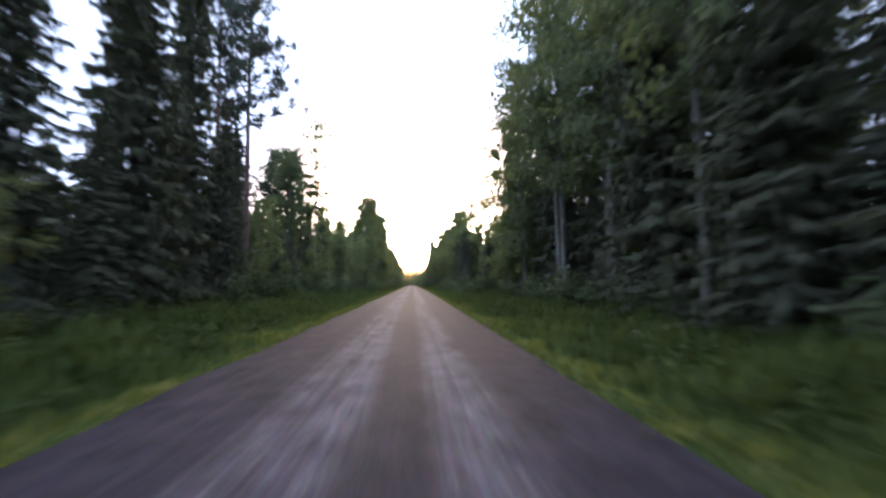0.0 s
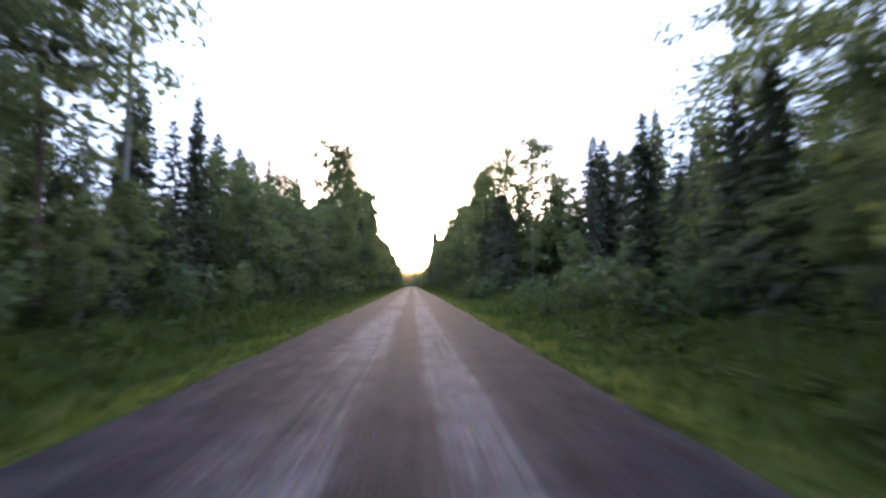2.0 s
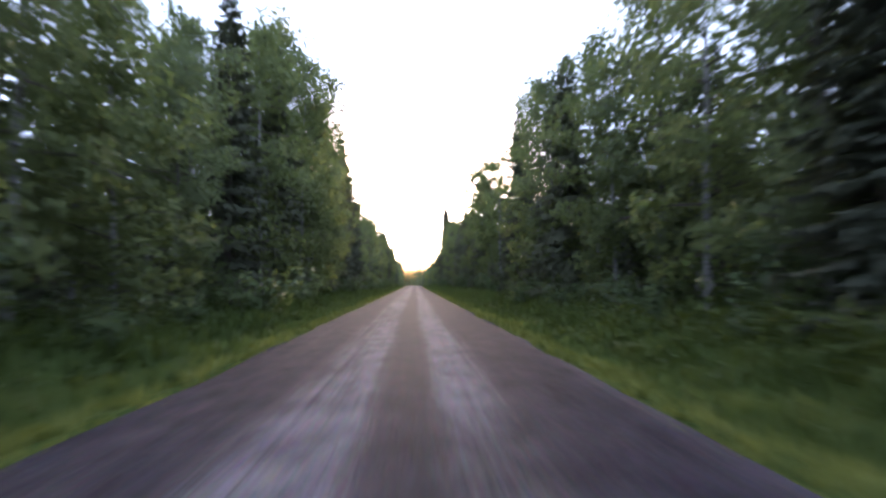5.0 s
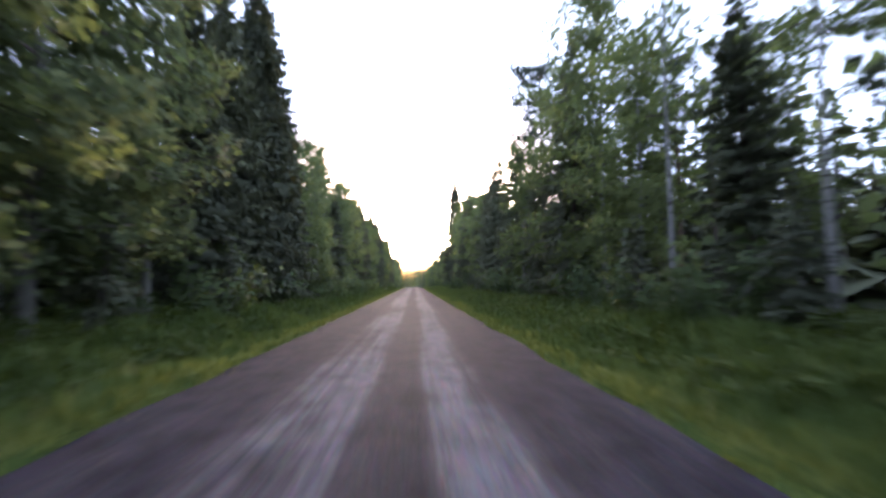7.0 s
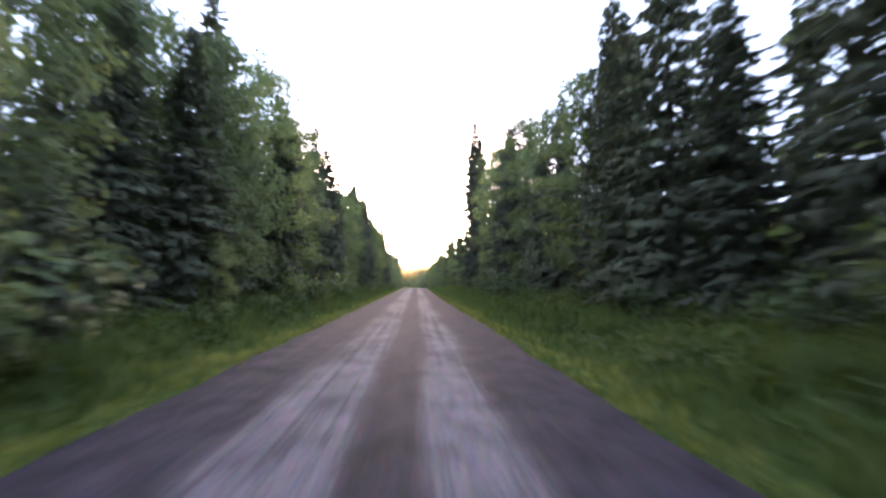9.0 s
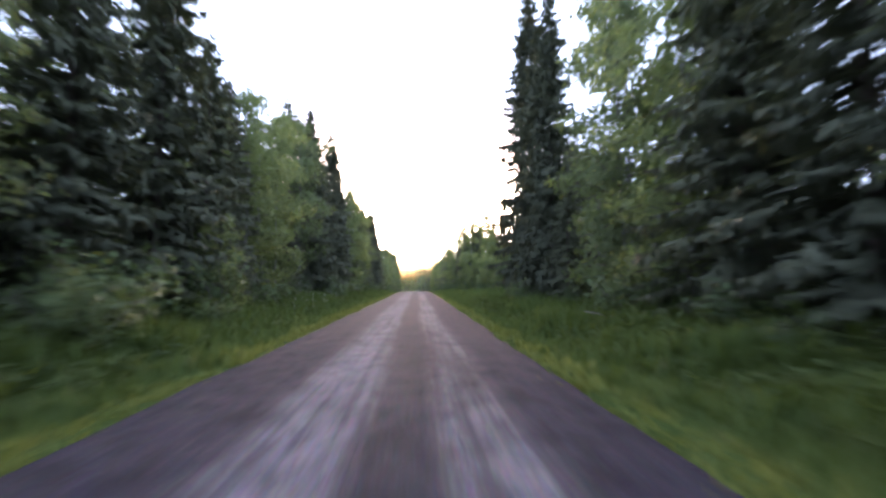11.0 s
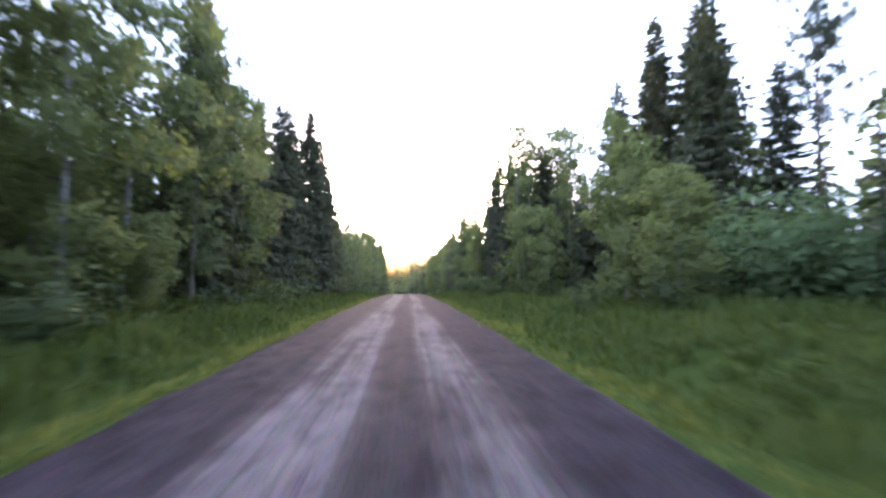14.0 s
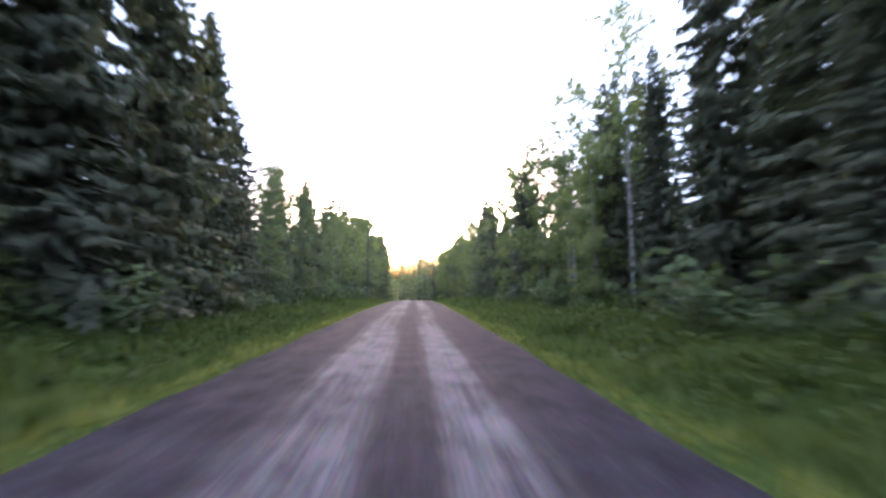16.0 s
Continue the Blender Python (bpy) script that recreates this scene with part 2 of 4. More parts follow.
# ---------------- mesh helpers ----------------
class Build:
    """Collects vertices and faces of one mesh."""

    def __init__(self):
        self.v, self.f, self.mi = [], [], []

    def tube(self, pts, radii, sides=7, mat=0):
        base = len(self.v)
        for i, (p, r) in enumerate(zip(pts, radii)):
            d = (pts[min(i + 1, len(pts) - 1)] - pts[max(i - 1, 0)]).normalized()
            u = d.orthogonal().normalized()
            w = d.cross(u)
            for k in range(sides):
                a = 2 * math.pi * k / sides
                self.v.append(p + (u * math.cos(a) + w * math.sin(a)) * r)
        for i in range(len(pts) - 1):
            for k in range(sides):
                a, b = base + i * sides + k, base + i * sides + (k + 1) % sides
                self.f.append((a, b, b + sides, a + sides))
                self.mi.append(mat)
        self.f.append(tuple(base + (len(pts) - 1) * sides + k for k in range(sides)))
        self.mi.append(mat)

    def kite(self, p, along, side, length, width, sag=0.0, mat=0):
        """A leaf spray: a bent four-cornered blade from p."""
        n0 = along.cross(side)
        b = len(self.v)
        m = p + along * (length * 0.45)
        self.v += [p, m + side * (width / 2) - n0 * sag, p + along * length - n0 * sag * 1.6, m - side * (width / 2) - n0 * sag]
        self.f.append((b, b + 1, b + 2, b + 3))
        self.mi.append(mat)

    def leaf(self, p, along, side, length, width, mat=0):
        """A single small leaf or twig tip: a pointed blade from p."""
        b = len(self.v)
        w = side * (width / 2)
        self.v += [p - w, p + w, p + along * length]
        self.f.append((b, b + 1, b + 2))
        self.mi.append(mat)

    def mesh(self, name, mats, smooth=False, heart=None):
        """heart: height of the crown's middle; its sprays are then shaded as parts of one rounded body."""
        me = bpy.data.meshes.new(name)
        soft = []
        if heart is not None:
            for i, f in enumerate(self.f):
                a, b, c = (self.v[k] for k in f[:3])
                n_ = (b - a).cross(c - a).normalized()
                m = (self.v[f[0]] + self.v[f[2]]) / 2
                out = Vector((m.x, m.y, 0)).normalized() + Vector((0, 0, 0.35 + 0.5 * max(-0.8, min(1.0, (m.z - heart) / max(1.0, heart)))))
                if n_.dot(out) < 0:
                    self.f[i] = tuple(reversed(f))
                    n_ = -n_
                soft += [(out.normalized() * 0.82 + n_ * 0.18).normalized()] * len(f)
        me.from_pydata([tuple(p) for p in self.v], [], self.f)
        for m in mats:
            me.materials.append(m)
        me.polygons.foreach_set("material_index", self.mi)
        if smooth:
            me.polygons.foreach_set("use_smooth", [True] * len(self.f))
        me.update()
        if soft:
            me.polygons.foreach_set("use_smooth", [True] * len(self.f))
            me.normals_split_custom_set(soft)
        return me


def unit(rng, zlo=-1.0, zhi=1.0):
    z, a = rng.uniform(zlo, zhi), rng.uniform(0, 2 * math.pi)
    r = math.sqrt(max(0.0, 1 - z * z))
    return Vector((r * math.cos(a), r * math.sin(a), z))


def limb(start, d, length, rng, droop=0.0, steps=4, wob=0.12):
    pts, p, d = [start.copy()], start.copy(), d.copy()
    for _ in range(steps):
        d = (d + Vector((rng.uniform(-wob, wob), rng.uniform(-wob, wob), rng.uniform(-wob, wob) - droop))).normalized()
        p = p + d * (length / steps)
        pts.append(p.copy())
    return pts


def thing(name, label, category, parts, group=""):
    """An empty with its mesh parts, kept as the pattern for copies."""
    top = new(name)
    top.empty_display_size = 0.3
    tagged(top, label, category, group)
    for pname, me, plabel in parts:
        o = new(pname, me)
        o.parent = top
        if plabel:
            tagged(o, plabel)
    return top


# ---------------- trees ----------------
def spruce_parts(seed, H=16.0, R=2.5, whorl=0.46, per=8, twigs=40, bare=0.3, ragged=0.3, curtain=9, fine=0.88):
    """Trunk and crown: whorls of sagging boughs, each a dark core with many small twigs round it."""
    rng = random.Random(seed)
    t, c = Build(), Build()
    lean = Vector((rng.uniform(-.01, .01), rng.uniform(-.01, .01), 1)).normalized()
    axis = lambda z: Vector((lean.x * z + 0.05 * math.sin(z * 0.7 + seed), lean.y * z + 0.05 * math.cos(z * 0.6), z))
    zs = [H * k for k in (0, 0.016, 0.06, 0.19, 0.375, 0.56, 0.75, 0.9, 1)]
    t.tube([axis(z) - (Vector((0, 0, 0.25)) if z == 0 else Vector()) for z in zs],
           [r_ * H / 16 for r_ in (0.27, 0.22, 0.19, 0.17, 0.14, 0.10, 0.06, 0.035, 0.008)], 8)
    up = Vector((0, 0, 1))
    z = bare
    while z < H - 0.25:
        f = z / H
        reach = R * min(1.0, (1 - f) ** 0.74 * 1.02) * (0.72 + 0.28 * min(1.0, z / 2.0))
        k = max(5, round(per * (1 - 0.35 * f)))
        a0 = rng.uniform(0, 6.28)
        for i in range(k):
            a = a0 + 6.283 * i / k + rng.uniform(-0.25, 0.25)
            L = reach * rng.uniform(1 - ragged, 1 + ragged * 0.6) + 0.12
            rise = 0.6 * f - 0.45 + rng.uniform(-0.2, 0.2)
            d = Vector((math.cos(a), math.sin(a), rise)).normalized()
            p0 = axis(max(0.05, z + rng.uniform(-0.3, 0.3) * (1 - 0.6 * f)))
            lat = d.cross(up).normalized()

            def spine(s):          # sags, then turns up at the tip
                return p0 + d * (L * s) + Vector((0, 0, -0.22 * L * s * (1 - 0.75 * s) * (1.2 - f)))
            c.kite(spine(0.02), d, (lat + up * rng.uniform(-.6, .6)).normalized(), 0.62 * L, 0.09 * L + 0.05, 0.04)
            w = (0.22 + 0.14 * min(L, 1.7)) * fine
            for j in range(max(6, round(twigs * min(1.0, L / 1.5 + 0.25)))):
                s = 0.12 + 0.88 * rng.random() ** 0.75
                out = (lat * rng.choice((-1, 1)) * rng.uniform(0.25, 1.0) + d * rng.uniform(0.35, 1.0) + up * rng.uniform(-0.95, 0.05)).normalized()
                ln = w * rng.uniform(0.75, 1.4) * (1.25 - 0.5 * s)
                fan = rng.uniform(-1, 1) * 0.24 * L * (1.1 - s)
                c.leaf(spine(s) + lat * fan - up * (0.3 * abs(fan)), out, out.cross(up + d * rng.uniform(-.8, .8)).normalized(), ln, ln * rng.uniform(0.32, 0.48))
            c.leaf(spine(0.92), (d + up * 0.2).normalized(), lat, 0.16 * L + 0.12, 0.10)
            for _ in range(curtain if f < 0.85 else 1):
                s = rng.uniform(0.15, 0.97)
                q = spine(s) + lat * (rng.uniform(-1, 1) * 0.26 * L * (1.1 - s))
                c.leaf(q, Vector((rng.uniform(-.3, .3), rng.uniform(-.3, .3), -1)).normalized(), (lat * rng.uniform(-1, 1) + d).normalized(), rng.uniform(0.3, 0.7) * (0.3 + 0.7 * fine), rng.uniform(.13, .21) * (0.3 + 0.7 * fine))
        z += whorl * rng.uniform(0.8, 1.2) * (1.15 - 0.45 * f)
    for i in range(6):
        a = 6.283 * i / 6
        c.leaf(axis(H - 0.45 + 0.04 * i), Vector((0.45 * math.cos(a), 0.45 * math.sin(a), 1)).normalized(), Vector((-math.sin(a), math.cos(a), 0)), 0.5, 0.10)
    return t.mesh("spruce_trunk", [M_BARK_SPRUCE], True), c.mesh("spruce_crown", [M_SPRUCE], heart=H * 0.4)


def leafy_parts(seed, H=15.0, base=0.28, R=2.6, limbs=22, clumps=4, leaves=20, size=0.30, trunk_r=0.15, shape="oval",
                bark_m=None, leaf_m=None, hang=0.25, lean=0.02, clump_r=0.62, name="birch"):
    rng = random.Random(seed)
    t, c = Build(), Build()
    lx, ly = rng.uniform(-lean, lean), rng.uniform(-lean, lean)
    ph = rng.uniform(0, 6)
    axis = lambda z: Vector((lx * z + 0.10 * math.sin(z * 0.45 + ph) * z / H, ly * z + 0.10 * math.cos(z * 0.5 + ph) * z / H, z))
    n_t = 10
    t.tube([axis(H * 0.97 * i / n_t) - Vector((0, 0, 0.3 if i == 0 else 0)) for i in range(n_t + 1)],
           [trunk_r * (1.35 if i == 0 else 1.0) * (1 - 0.93 * i / n_t) + 0.008 for i in range(n_t + 1)], 8)

    def tuft(q, r, k):
        """A spray of leaves: a few broad ones at its heart, many small ones round it."""
        for _ in range(2):
            al = (unit(rng) + Vector((0, 0, -hang))).normalized()
            c.kite(q + unit(rng) * (r * 0.25) - al * (r * 0.35), al, al.cross(unit(rng)).normalized(), r * rng.uniform(0.4, 0.6), r * rng.uniform(0.25, 0.4), 0.02)
        for _ in range(round(k * 2.1)):
            o = unit(rng)
            o = o * (r * rng.uniform(0.45, 1.1))
            o.z *= 0.8
            al = (unit(rng) + Vector((0, 0, -hang * 2))).normalized()
            ln = size * rng.uniform(0.5, 0.9)
            c.leaf(q + o, al, al.cross(unit(rng)).normalized(), ln, ln * rng.uniform(0.6, 0.85))

    for i in range(limbs):
        f = base + (0.97 - base) * (i + rng.uniform(0, 0.8)) / limbs
        g_ = (f - base) / (1 - base)
        if shape == "oval":
            reach = R * (0.45 + 0.55 * math.sin(math.pi * min(1, 0.12 + g_ * 0.9)))
        elif shape == "cone":
            reach = R * (1.05 - 0.85 * g_)
        else:
            reach = R * (0.65 + 0.5 * g_) * (1.0 if g_ < 0.85 else 0.75)
        reach *= rng.uniform(0.65, 1.2)
        a = i * 2.4 + rng.uniform(-0.5, 0.5)
        d = Vector((math.cos(a), math.sin(a), rng.uniform(0.35, 0.9) * (0.6 + 0.6 * g_))).normalized()
        pts = limb(axis(f * H * 0.97), d, reach * 1.1, rng, droop=hang * 0.45)
        r0 = trunk_r * (1 - 0.85 * f) * 0.42 + 0.008
        t.tube(pts[::2], [r0 * (1 - 0.4 * k) + 0.004 for k in range(3)], 3, 1)
        for k in range(clumps):
            s = 0.3 + 0.75 * (k + rng.uniform(-.2, .3)) / clumps
            j = min(3, int(s * 4))
            q = pts[j].lerp(pts[j + 1], min(1.2, s * 4 - j)) + Vector((rng.gauss(0, .28), rng.gauss(0, .28), rng.gauss(0, .25)))
            tuft(q, clump_r * rng.uniform(0.7, 1.25), max(3, round(leaves * rng.uniform(0.7, 1.25))))
    tuft(axis(H * 0.96), clump_r * 0.8, leaves)
    return t.mesh(name + "_trunk", [bark_m, M_BARK_SPRUCE], True), c.mesh(name + "_crown", [leaf_m], heart=H * 0.55)


def pine_parts(seed, H=17.0, base=0.55, R=2.9, limbs=30, tufts=6, needles=34):
    rng = random.Random(seed)
    t, c = Build(), Build()
    ph = rng.uniform(0, 6)
    axis = lambda z: Vector((0.12 * math.sin(z * 0.35 + ph) * z / H, 0.12 * math.cos(z * 0.4 + ph) * z / H, z))
    t.tube([axis(H * 0.98 * i / 10) - Vector((0, 0, 0.3 if i == 0 else 0)) for i in range(11)],
           [0.19 * (1.3 if i == 0 else 1) * (1 - 0.09 * i) + 0.01 for i in range(11)], 8)
    for i in range(9):   # dead stubs on the bare stem
        z = H * rng.uniform(0.18, base)
        a = rng.uniform(0, 6.28)
        t.tube(limb(axis(z), Vector((math.cos(a), math.sin(a), rng.uniform(-.3, .2))).normalized(), rng.uniform(0.4, 1.3), rng, 0.05), [0.025, 0.02, 0.015, 0.01, 0.005], 4)
    for i in range(limbs):
        g_ = (i + rng.uniform(0, .8)) / limbs
        z = H * (base + (0.97 - base) * g_)
        reach = R * (0.75 + 0.45 * math.sin(math.pi * (0.15 + 0.8 * g_))) * rng.uniform(0.55, 1.15) * (1 if g_ < .8 else .7)
        a = i * 2.4 + rng.uniform(-.5, .5)
        d = Vector((math.cos(a), math.sin(a), rng.uniform(0.0, 0.6))).normalized()
        pts = limb(axis(z), d, reach, rng, droop=-0.06, wob=0.2)
        t.tube(pts, [0.05 * (1 - .18 * k) for k in range(5)], 4)
        for k in range(tufts):
            s = 0.4 + 0.62 * k / (tufts - 1)
            j = min(3, int(s * 4))
            q = pts[j].lerp(pts[j + 1], min(1.2, s * 4 - j)) + Vector((rng.gauss(0, .26), rng.gauss(0, .26), rng.gauss(0.05, .18)))
            al = (unit(rng) + Vector((0, 0, 0.2))).normalized()
            c.kite(q - al * 0.12, al, al.cross(unit(rng)).normalized(), 0.3, 0.16, 0.02)
            for _ in range(needles):
                al = (unit(rng) + Vector((0, 0, 0.45))).normalized()
                c.leaf(q + al * rng.uniform(0.0, 0.3), al, al.cross(unit(rng)).normalized(), rng.uniform(0.18, 0.36), rng.uniform(0.06, 0.11))
    return t.mesh("pine_trunk", [M_BARK_PINE], True), c.mesh("pine_crown", [M_PINE], heart=H * 0.75)


def bush_parts(seed, H=2.6, R=1.5, stems=9, leaves=75, size=0.22, leaf_m=None, name="bush"):
    rng = random.Random(seed)
    t, c = Build(), Build()
    for i in range(stems):
        a = i * 2.4 + rng.uniform(-.4, .4)
        sp = rng.uniform(0.1, 0.75)
        d = Vector((math.cos(a) * sp, math.sin(a) * sp, 1)).normalized()
        L = H * rng.uniform(0.6, 1.0)
        p0 = Vector((math.cos(a) * 0.2, math.sin(a) * 0.2, -0.15))
        pts = limb(p0, d, L, rng, droop=0.05)
        t.tube(pts[::2], [0.03, 0.018, 0.005], 3)
        for _ in range(leaves):
            s = rng.uniform(0.12, 1.05)
            j = min(3, int(s * 4))
            q = pts[j].lerp(pts[j + 1], s * 4 - j)
            o = unit(rng) * (R * 0.42 * rng.uniform(0.2, 1.0))
            al = (o.normalized() + unit(rng) * 0.9 + Vector((0, 0, -0.2))).normalized()
            p = q + o
            p.z = max(p.z, 0.05)
            for _ in range(2):
                al = (al + unit(rng) * 0.6).normalized()
                ln = size * rng.uniform(0.55, 1.05)
                c.leaf(p + unit(rng) * (size * 0.5), al, al.cross(unit(rng)).normalized(), ln, ln * rng.uniform(0.6, 0.85))
    return t.mesh(name + "_stems", [M_BARK_ASPEN], True), c.mesh(name + "_leaves", [leaf_m], heart=H * 0.5)


KINDS = {}


def kind(key, name, label, category, height, meshes, part_names=("trunk", "crown"), group=""):
    KINDS[key] = (name, label, category, height, meshes, part_names, group)


kind("spruce", "spruce_tree", "dark green spruce tree with drooping branches to the ground", "tree", 16.0,
     [spruce_parts(s, R=r, whorl=w, ragged=g_) for s, r, w, g_ in ((1, 2.9, .43, .3), (2, 2.6, .42, .35), (3, 3.1, .45, .36), (4, 2.4, .41, .28), (5, 2.8, .44, .4))], group="roadside spruces")
kind("grandspruce", "spruce_tree", "large dense dark spruce with branches sweeping to the ground", "tree", 16.0,
     [spruce_parts(s, R=r, whorl=.36, per=10, twigs=50, ragged=.4, curtain=18, fine=.72) for s, r in ((6, 2.7), (7, 2.9))], group="roadside spruces")
kind("slim", "spruce_tree", "narrow dark spruce tree with a pointed top", "tree", 16.0,
     [spruce_parts(s, R=1.7, whorl=.42, per=8, twigs=30, ragged=.4) for s in (11, 12)], group="roadside spruces")
kind("backspruce", "spruce_tree", "dark spruce tree standing close among other trees", "tree", 16.0,
     [spruce_parts(s, R=2.7, whorl=.58, per=6, twigs=12, bare=1.0, curtain=3, fine=1.3) for s in (21, 22, 23)], group="inner spruces")
kind("farspruce", "spruce_tree", "dark spruce tree standing close among other trees", "tree", 16.0,
     [spruce_parts(24, R=2.7, whorl=.95, per=6, twigs=12, bare=1.0, curtain=2, fine=1.4)], group="inner spruces")
kind("farbirch", "birch_tree", "birch tree standing close among other trees", "tree", 15.0,
     [leafy_parts(38, R=2.6, base=.1, hang=.3, limbs=18, clumps=4, leaves=12, bark_m=M_BARK_BIRCH, leaf_m=M_BIRCH, size=.5, clump_r=.9, trunk_r=.115)], group="inner birches")
kind("youngspruce", "young_spruce_tree", "young green spruce at the edge of the wood", "tree", 4.0,
     [spruce_parts(s, H=4.0, R=1.15, whorl=.3, per=6, twigs=16, bare=.1, curtain=1) for s in (26, 27)], group="young trees")
LEAFY = dict(bark_m=M_BARK_BIRCH, leaf_m=M_BIRCH, size=.30, clump_r=.78, trunk_r=.115)
kind("birch", "birch_tree", "birch tree with a pale trunk and light green leaves", "tree", 15.0,
     [leafy_parts(s, R=r, base=b, hang=.4, limbs=28, leaves=35, **LEAFY) for s, r, b in ((31, 2.6, .10), (32, 2.9, .13), (33, 2.4, .16), (34, 3.0, .08))], group="roadside birches")
kind("backbirch", "birch_tree", "birch tree standing close among other trees", "tree", 15.0,
     [leafy_parts(s, R=2.5, base=.25, hang=.4, limbs=22, clumps=4, leaves=20, bark_m=M_BARK_BIRCH, leaf_m=M_BIRCH, size=.34, clump_r=.85, trunk_r=.115) for s in (36, 37)], group="inner birches")
kind("thinbirch", "birch_tree", "slender birch tree with a sparse airy crown", "tree", 15.0,
     [leafy_parts(s, R=1.8, base=.42, limbs=18, clumps=3, leaves=13, hang=.4, bark_m=M_BARK_BIRCH, leaf_m=M_BIRCH, trunk_r=.10, size=.33) for s in (41, 42)], group="roadside birches")
kind("aspen", "aspen_tree", "tall aspen tree with a grey trunk and full green crown", "tree", 16.0,
     [leafy_parts(s, H=16, R=r, base=b, hang=.15, limbs=28, leaves=35, size=.30, clump_r=.8, shape="oval", bark_m=M_BARK_ASPEN, leaf_m=M_ASPEN, trunk_r=.14, name="aspen")
      for s, r, b in ((51, 2.5, .12), (52, 2.7, .2), (53, 2.3, .08))], group="roadside aspens")
kind("tallaspen", "aspen_tree", "tall aspen tree with a bare grey stem and high crown", "tree", 16.0,
     [leafy_parts(s, H=16, R=2.5, base=.36, hang=.15, limbs=24, leaves=30, size=.31, clump_r=.8, shape="oval", bark_m=M_BARK_ASPEN, leaf_m=M_ASPEN, trunk_r=.14, name="aspen")
      for s in (56, 57)], group="roadside aspens")
kind("sapling", "young_birch_tree", "young leafy birch tree, green down to the ground", "tree", 8.0,
     [leafy_parts(s, H=8, R=1.9, base=.05, limbs=20, clumps=4, leaves=22, size=.29, shape="oval", bark_m=M_BARK_BIRCH, leaf_m=M_BIRCH, trunk_r=.06, clump_r=.62, name="young_birch") for s in (61, 62, 63)], group="young trees")
kind("pine", "pine_tree", "pine tree with a bare brown trunk and high crown", "tree", 17.0,
     [pine_parts(s) for s in (71, 72, 73)], group="roadside pines")
kind("bush", "bush", "green leafy bush at the edge of the forest", "bush", 2.6,
     [bush_parts(s, leaf_m=M_BUSH, size=.24, leaves=58) for s in (81, 82, 83)], ("stem", "foliage"), "roadside bushes")
kind("willow", "willow_bush", "greyish green willow bush in the grassy clearing", "bush", 4.0,
     [bush_parts(s, H=4.0, R=2.6, stems=13, leaves=130, size=.25, leaf_m=M_WILLOW, name="willow") for s in (91, 92)], ("stem", "foliage"), "willow bushes")

PATTERN = {}


# ---------------- the lie of the land ----------------
def centre(y):
    """Middle of the road: straight, then bending to the left beyond the crest."""
    return 0.15 - (max(0.0, y - 400) ** 2) / 900.0 if y < 535 else 0.15 - 20.25 - (y - 535) * 0.3


def crest(y):
    """The road runs level, tips over a crest and goes down into a shallow valley."""
    u = min(max(0.0, y - 240), 130)
    return -u * u / 5000.0 - 0.052 * min(max(0.0, y - 370), 230)


# half-widths of the gravel on either side of the middle
GRAVEL_LEFT = ((-60, 2.62), (20, 2.58), (90, 2.55), (190, 2.50), (236, 2.34), (268, 2.56), (300, 2.6))
GRAVEL_RIGHT = ((-60, 2.75), (10, 2.74), (42, 2.86), (85, 3.04), (143, 2.68), (194, 2.50), (236, 2.72), (300, 2.74))


def gravel(y, side):
    return between(GRAVEL_LEFT if side < 0 else GRAVEL_RIGHT, y)


def land(x, y):
    d = abs(x - centre(y)) - gravel(y, x - centre(y))
    n_ = noise.noise(Vector((x * 0.16, y * 0.16, 3.1))) * 0.22 + noise.noise(Vector((x * 0.6, y * 0.6, 7.7))) * 0.07
    if d <= 0:
        return crest(y) - 0.10
    ditch = -0.38 * math.exp(-((d - 2.0) / 1.1) ** 2)
    rise = 0.16 * min(1.0, max(0.0, (d - 3.0) / 4.0))
    return crest(y) - 0.03 - 0.07 * min(1, d) + ditch + rise + n_ * min(1.0, d / 1.5)


def rooted(key, x, y, top, wide=1.0):
    """Stands a tree on the ground with its tip at that level above the near road."""
    return plant(key, x, y, top - land(x, y), wide)


def between(table, y):
    """Straight-line reading of a short table of (y, value)."""
    for (a, va), (b, vb) in zip(table, table[1:]):
        if a <= y <= b:
            return va + (vb - va) * (y - a) / (b - a)
    return table[-1][1] if y > 0 else table[0][1]


VERGE_LEFT = ((-60, 6.2), (25, 6.6), (33, 8.2), (54, 8.0), (60, 5.4), (105, 5.2), (118, 6.0), (150, 5.6), (175, 5.0), (205, 5.6), (230, 6.2), (250, 5.6), (280, 5.8), (300, 7.0), (330, 6.2))
VERGE_RIGHT = ((-60, 7.4), (45, 7.2), (55, 5.6), (60, 4.8), (82, 4.8), (100, 5.4), (125, 6.2), (140, 7.2), (160, 6.6), (180, 5.2), (200, 6.4), (215, 6.0), (226, 6.5), (232, 9.0), (245, 11.0), (258, 8.5), (270, 7.0), (300, 6.6), (330, 6.0))


def verge(y, side):
    """How far the mown grass reaches from the middle of the road."""
    return between(VERGE_LEFT if side < 0 else VERGE_RIGHT, y) + 0.5 * noise.noise(Vector((y * .3, side * 3, 4)))


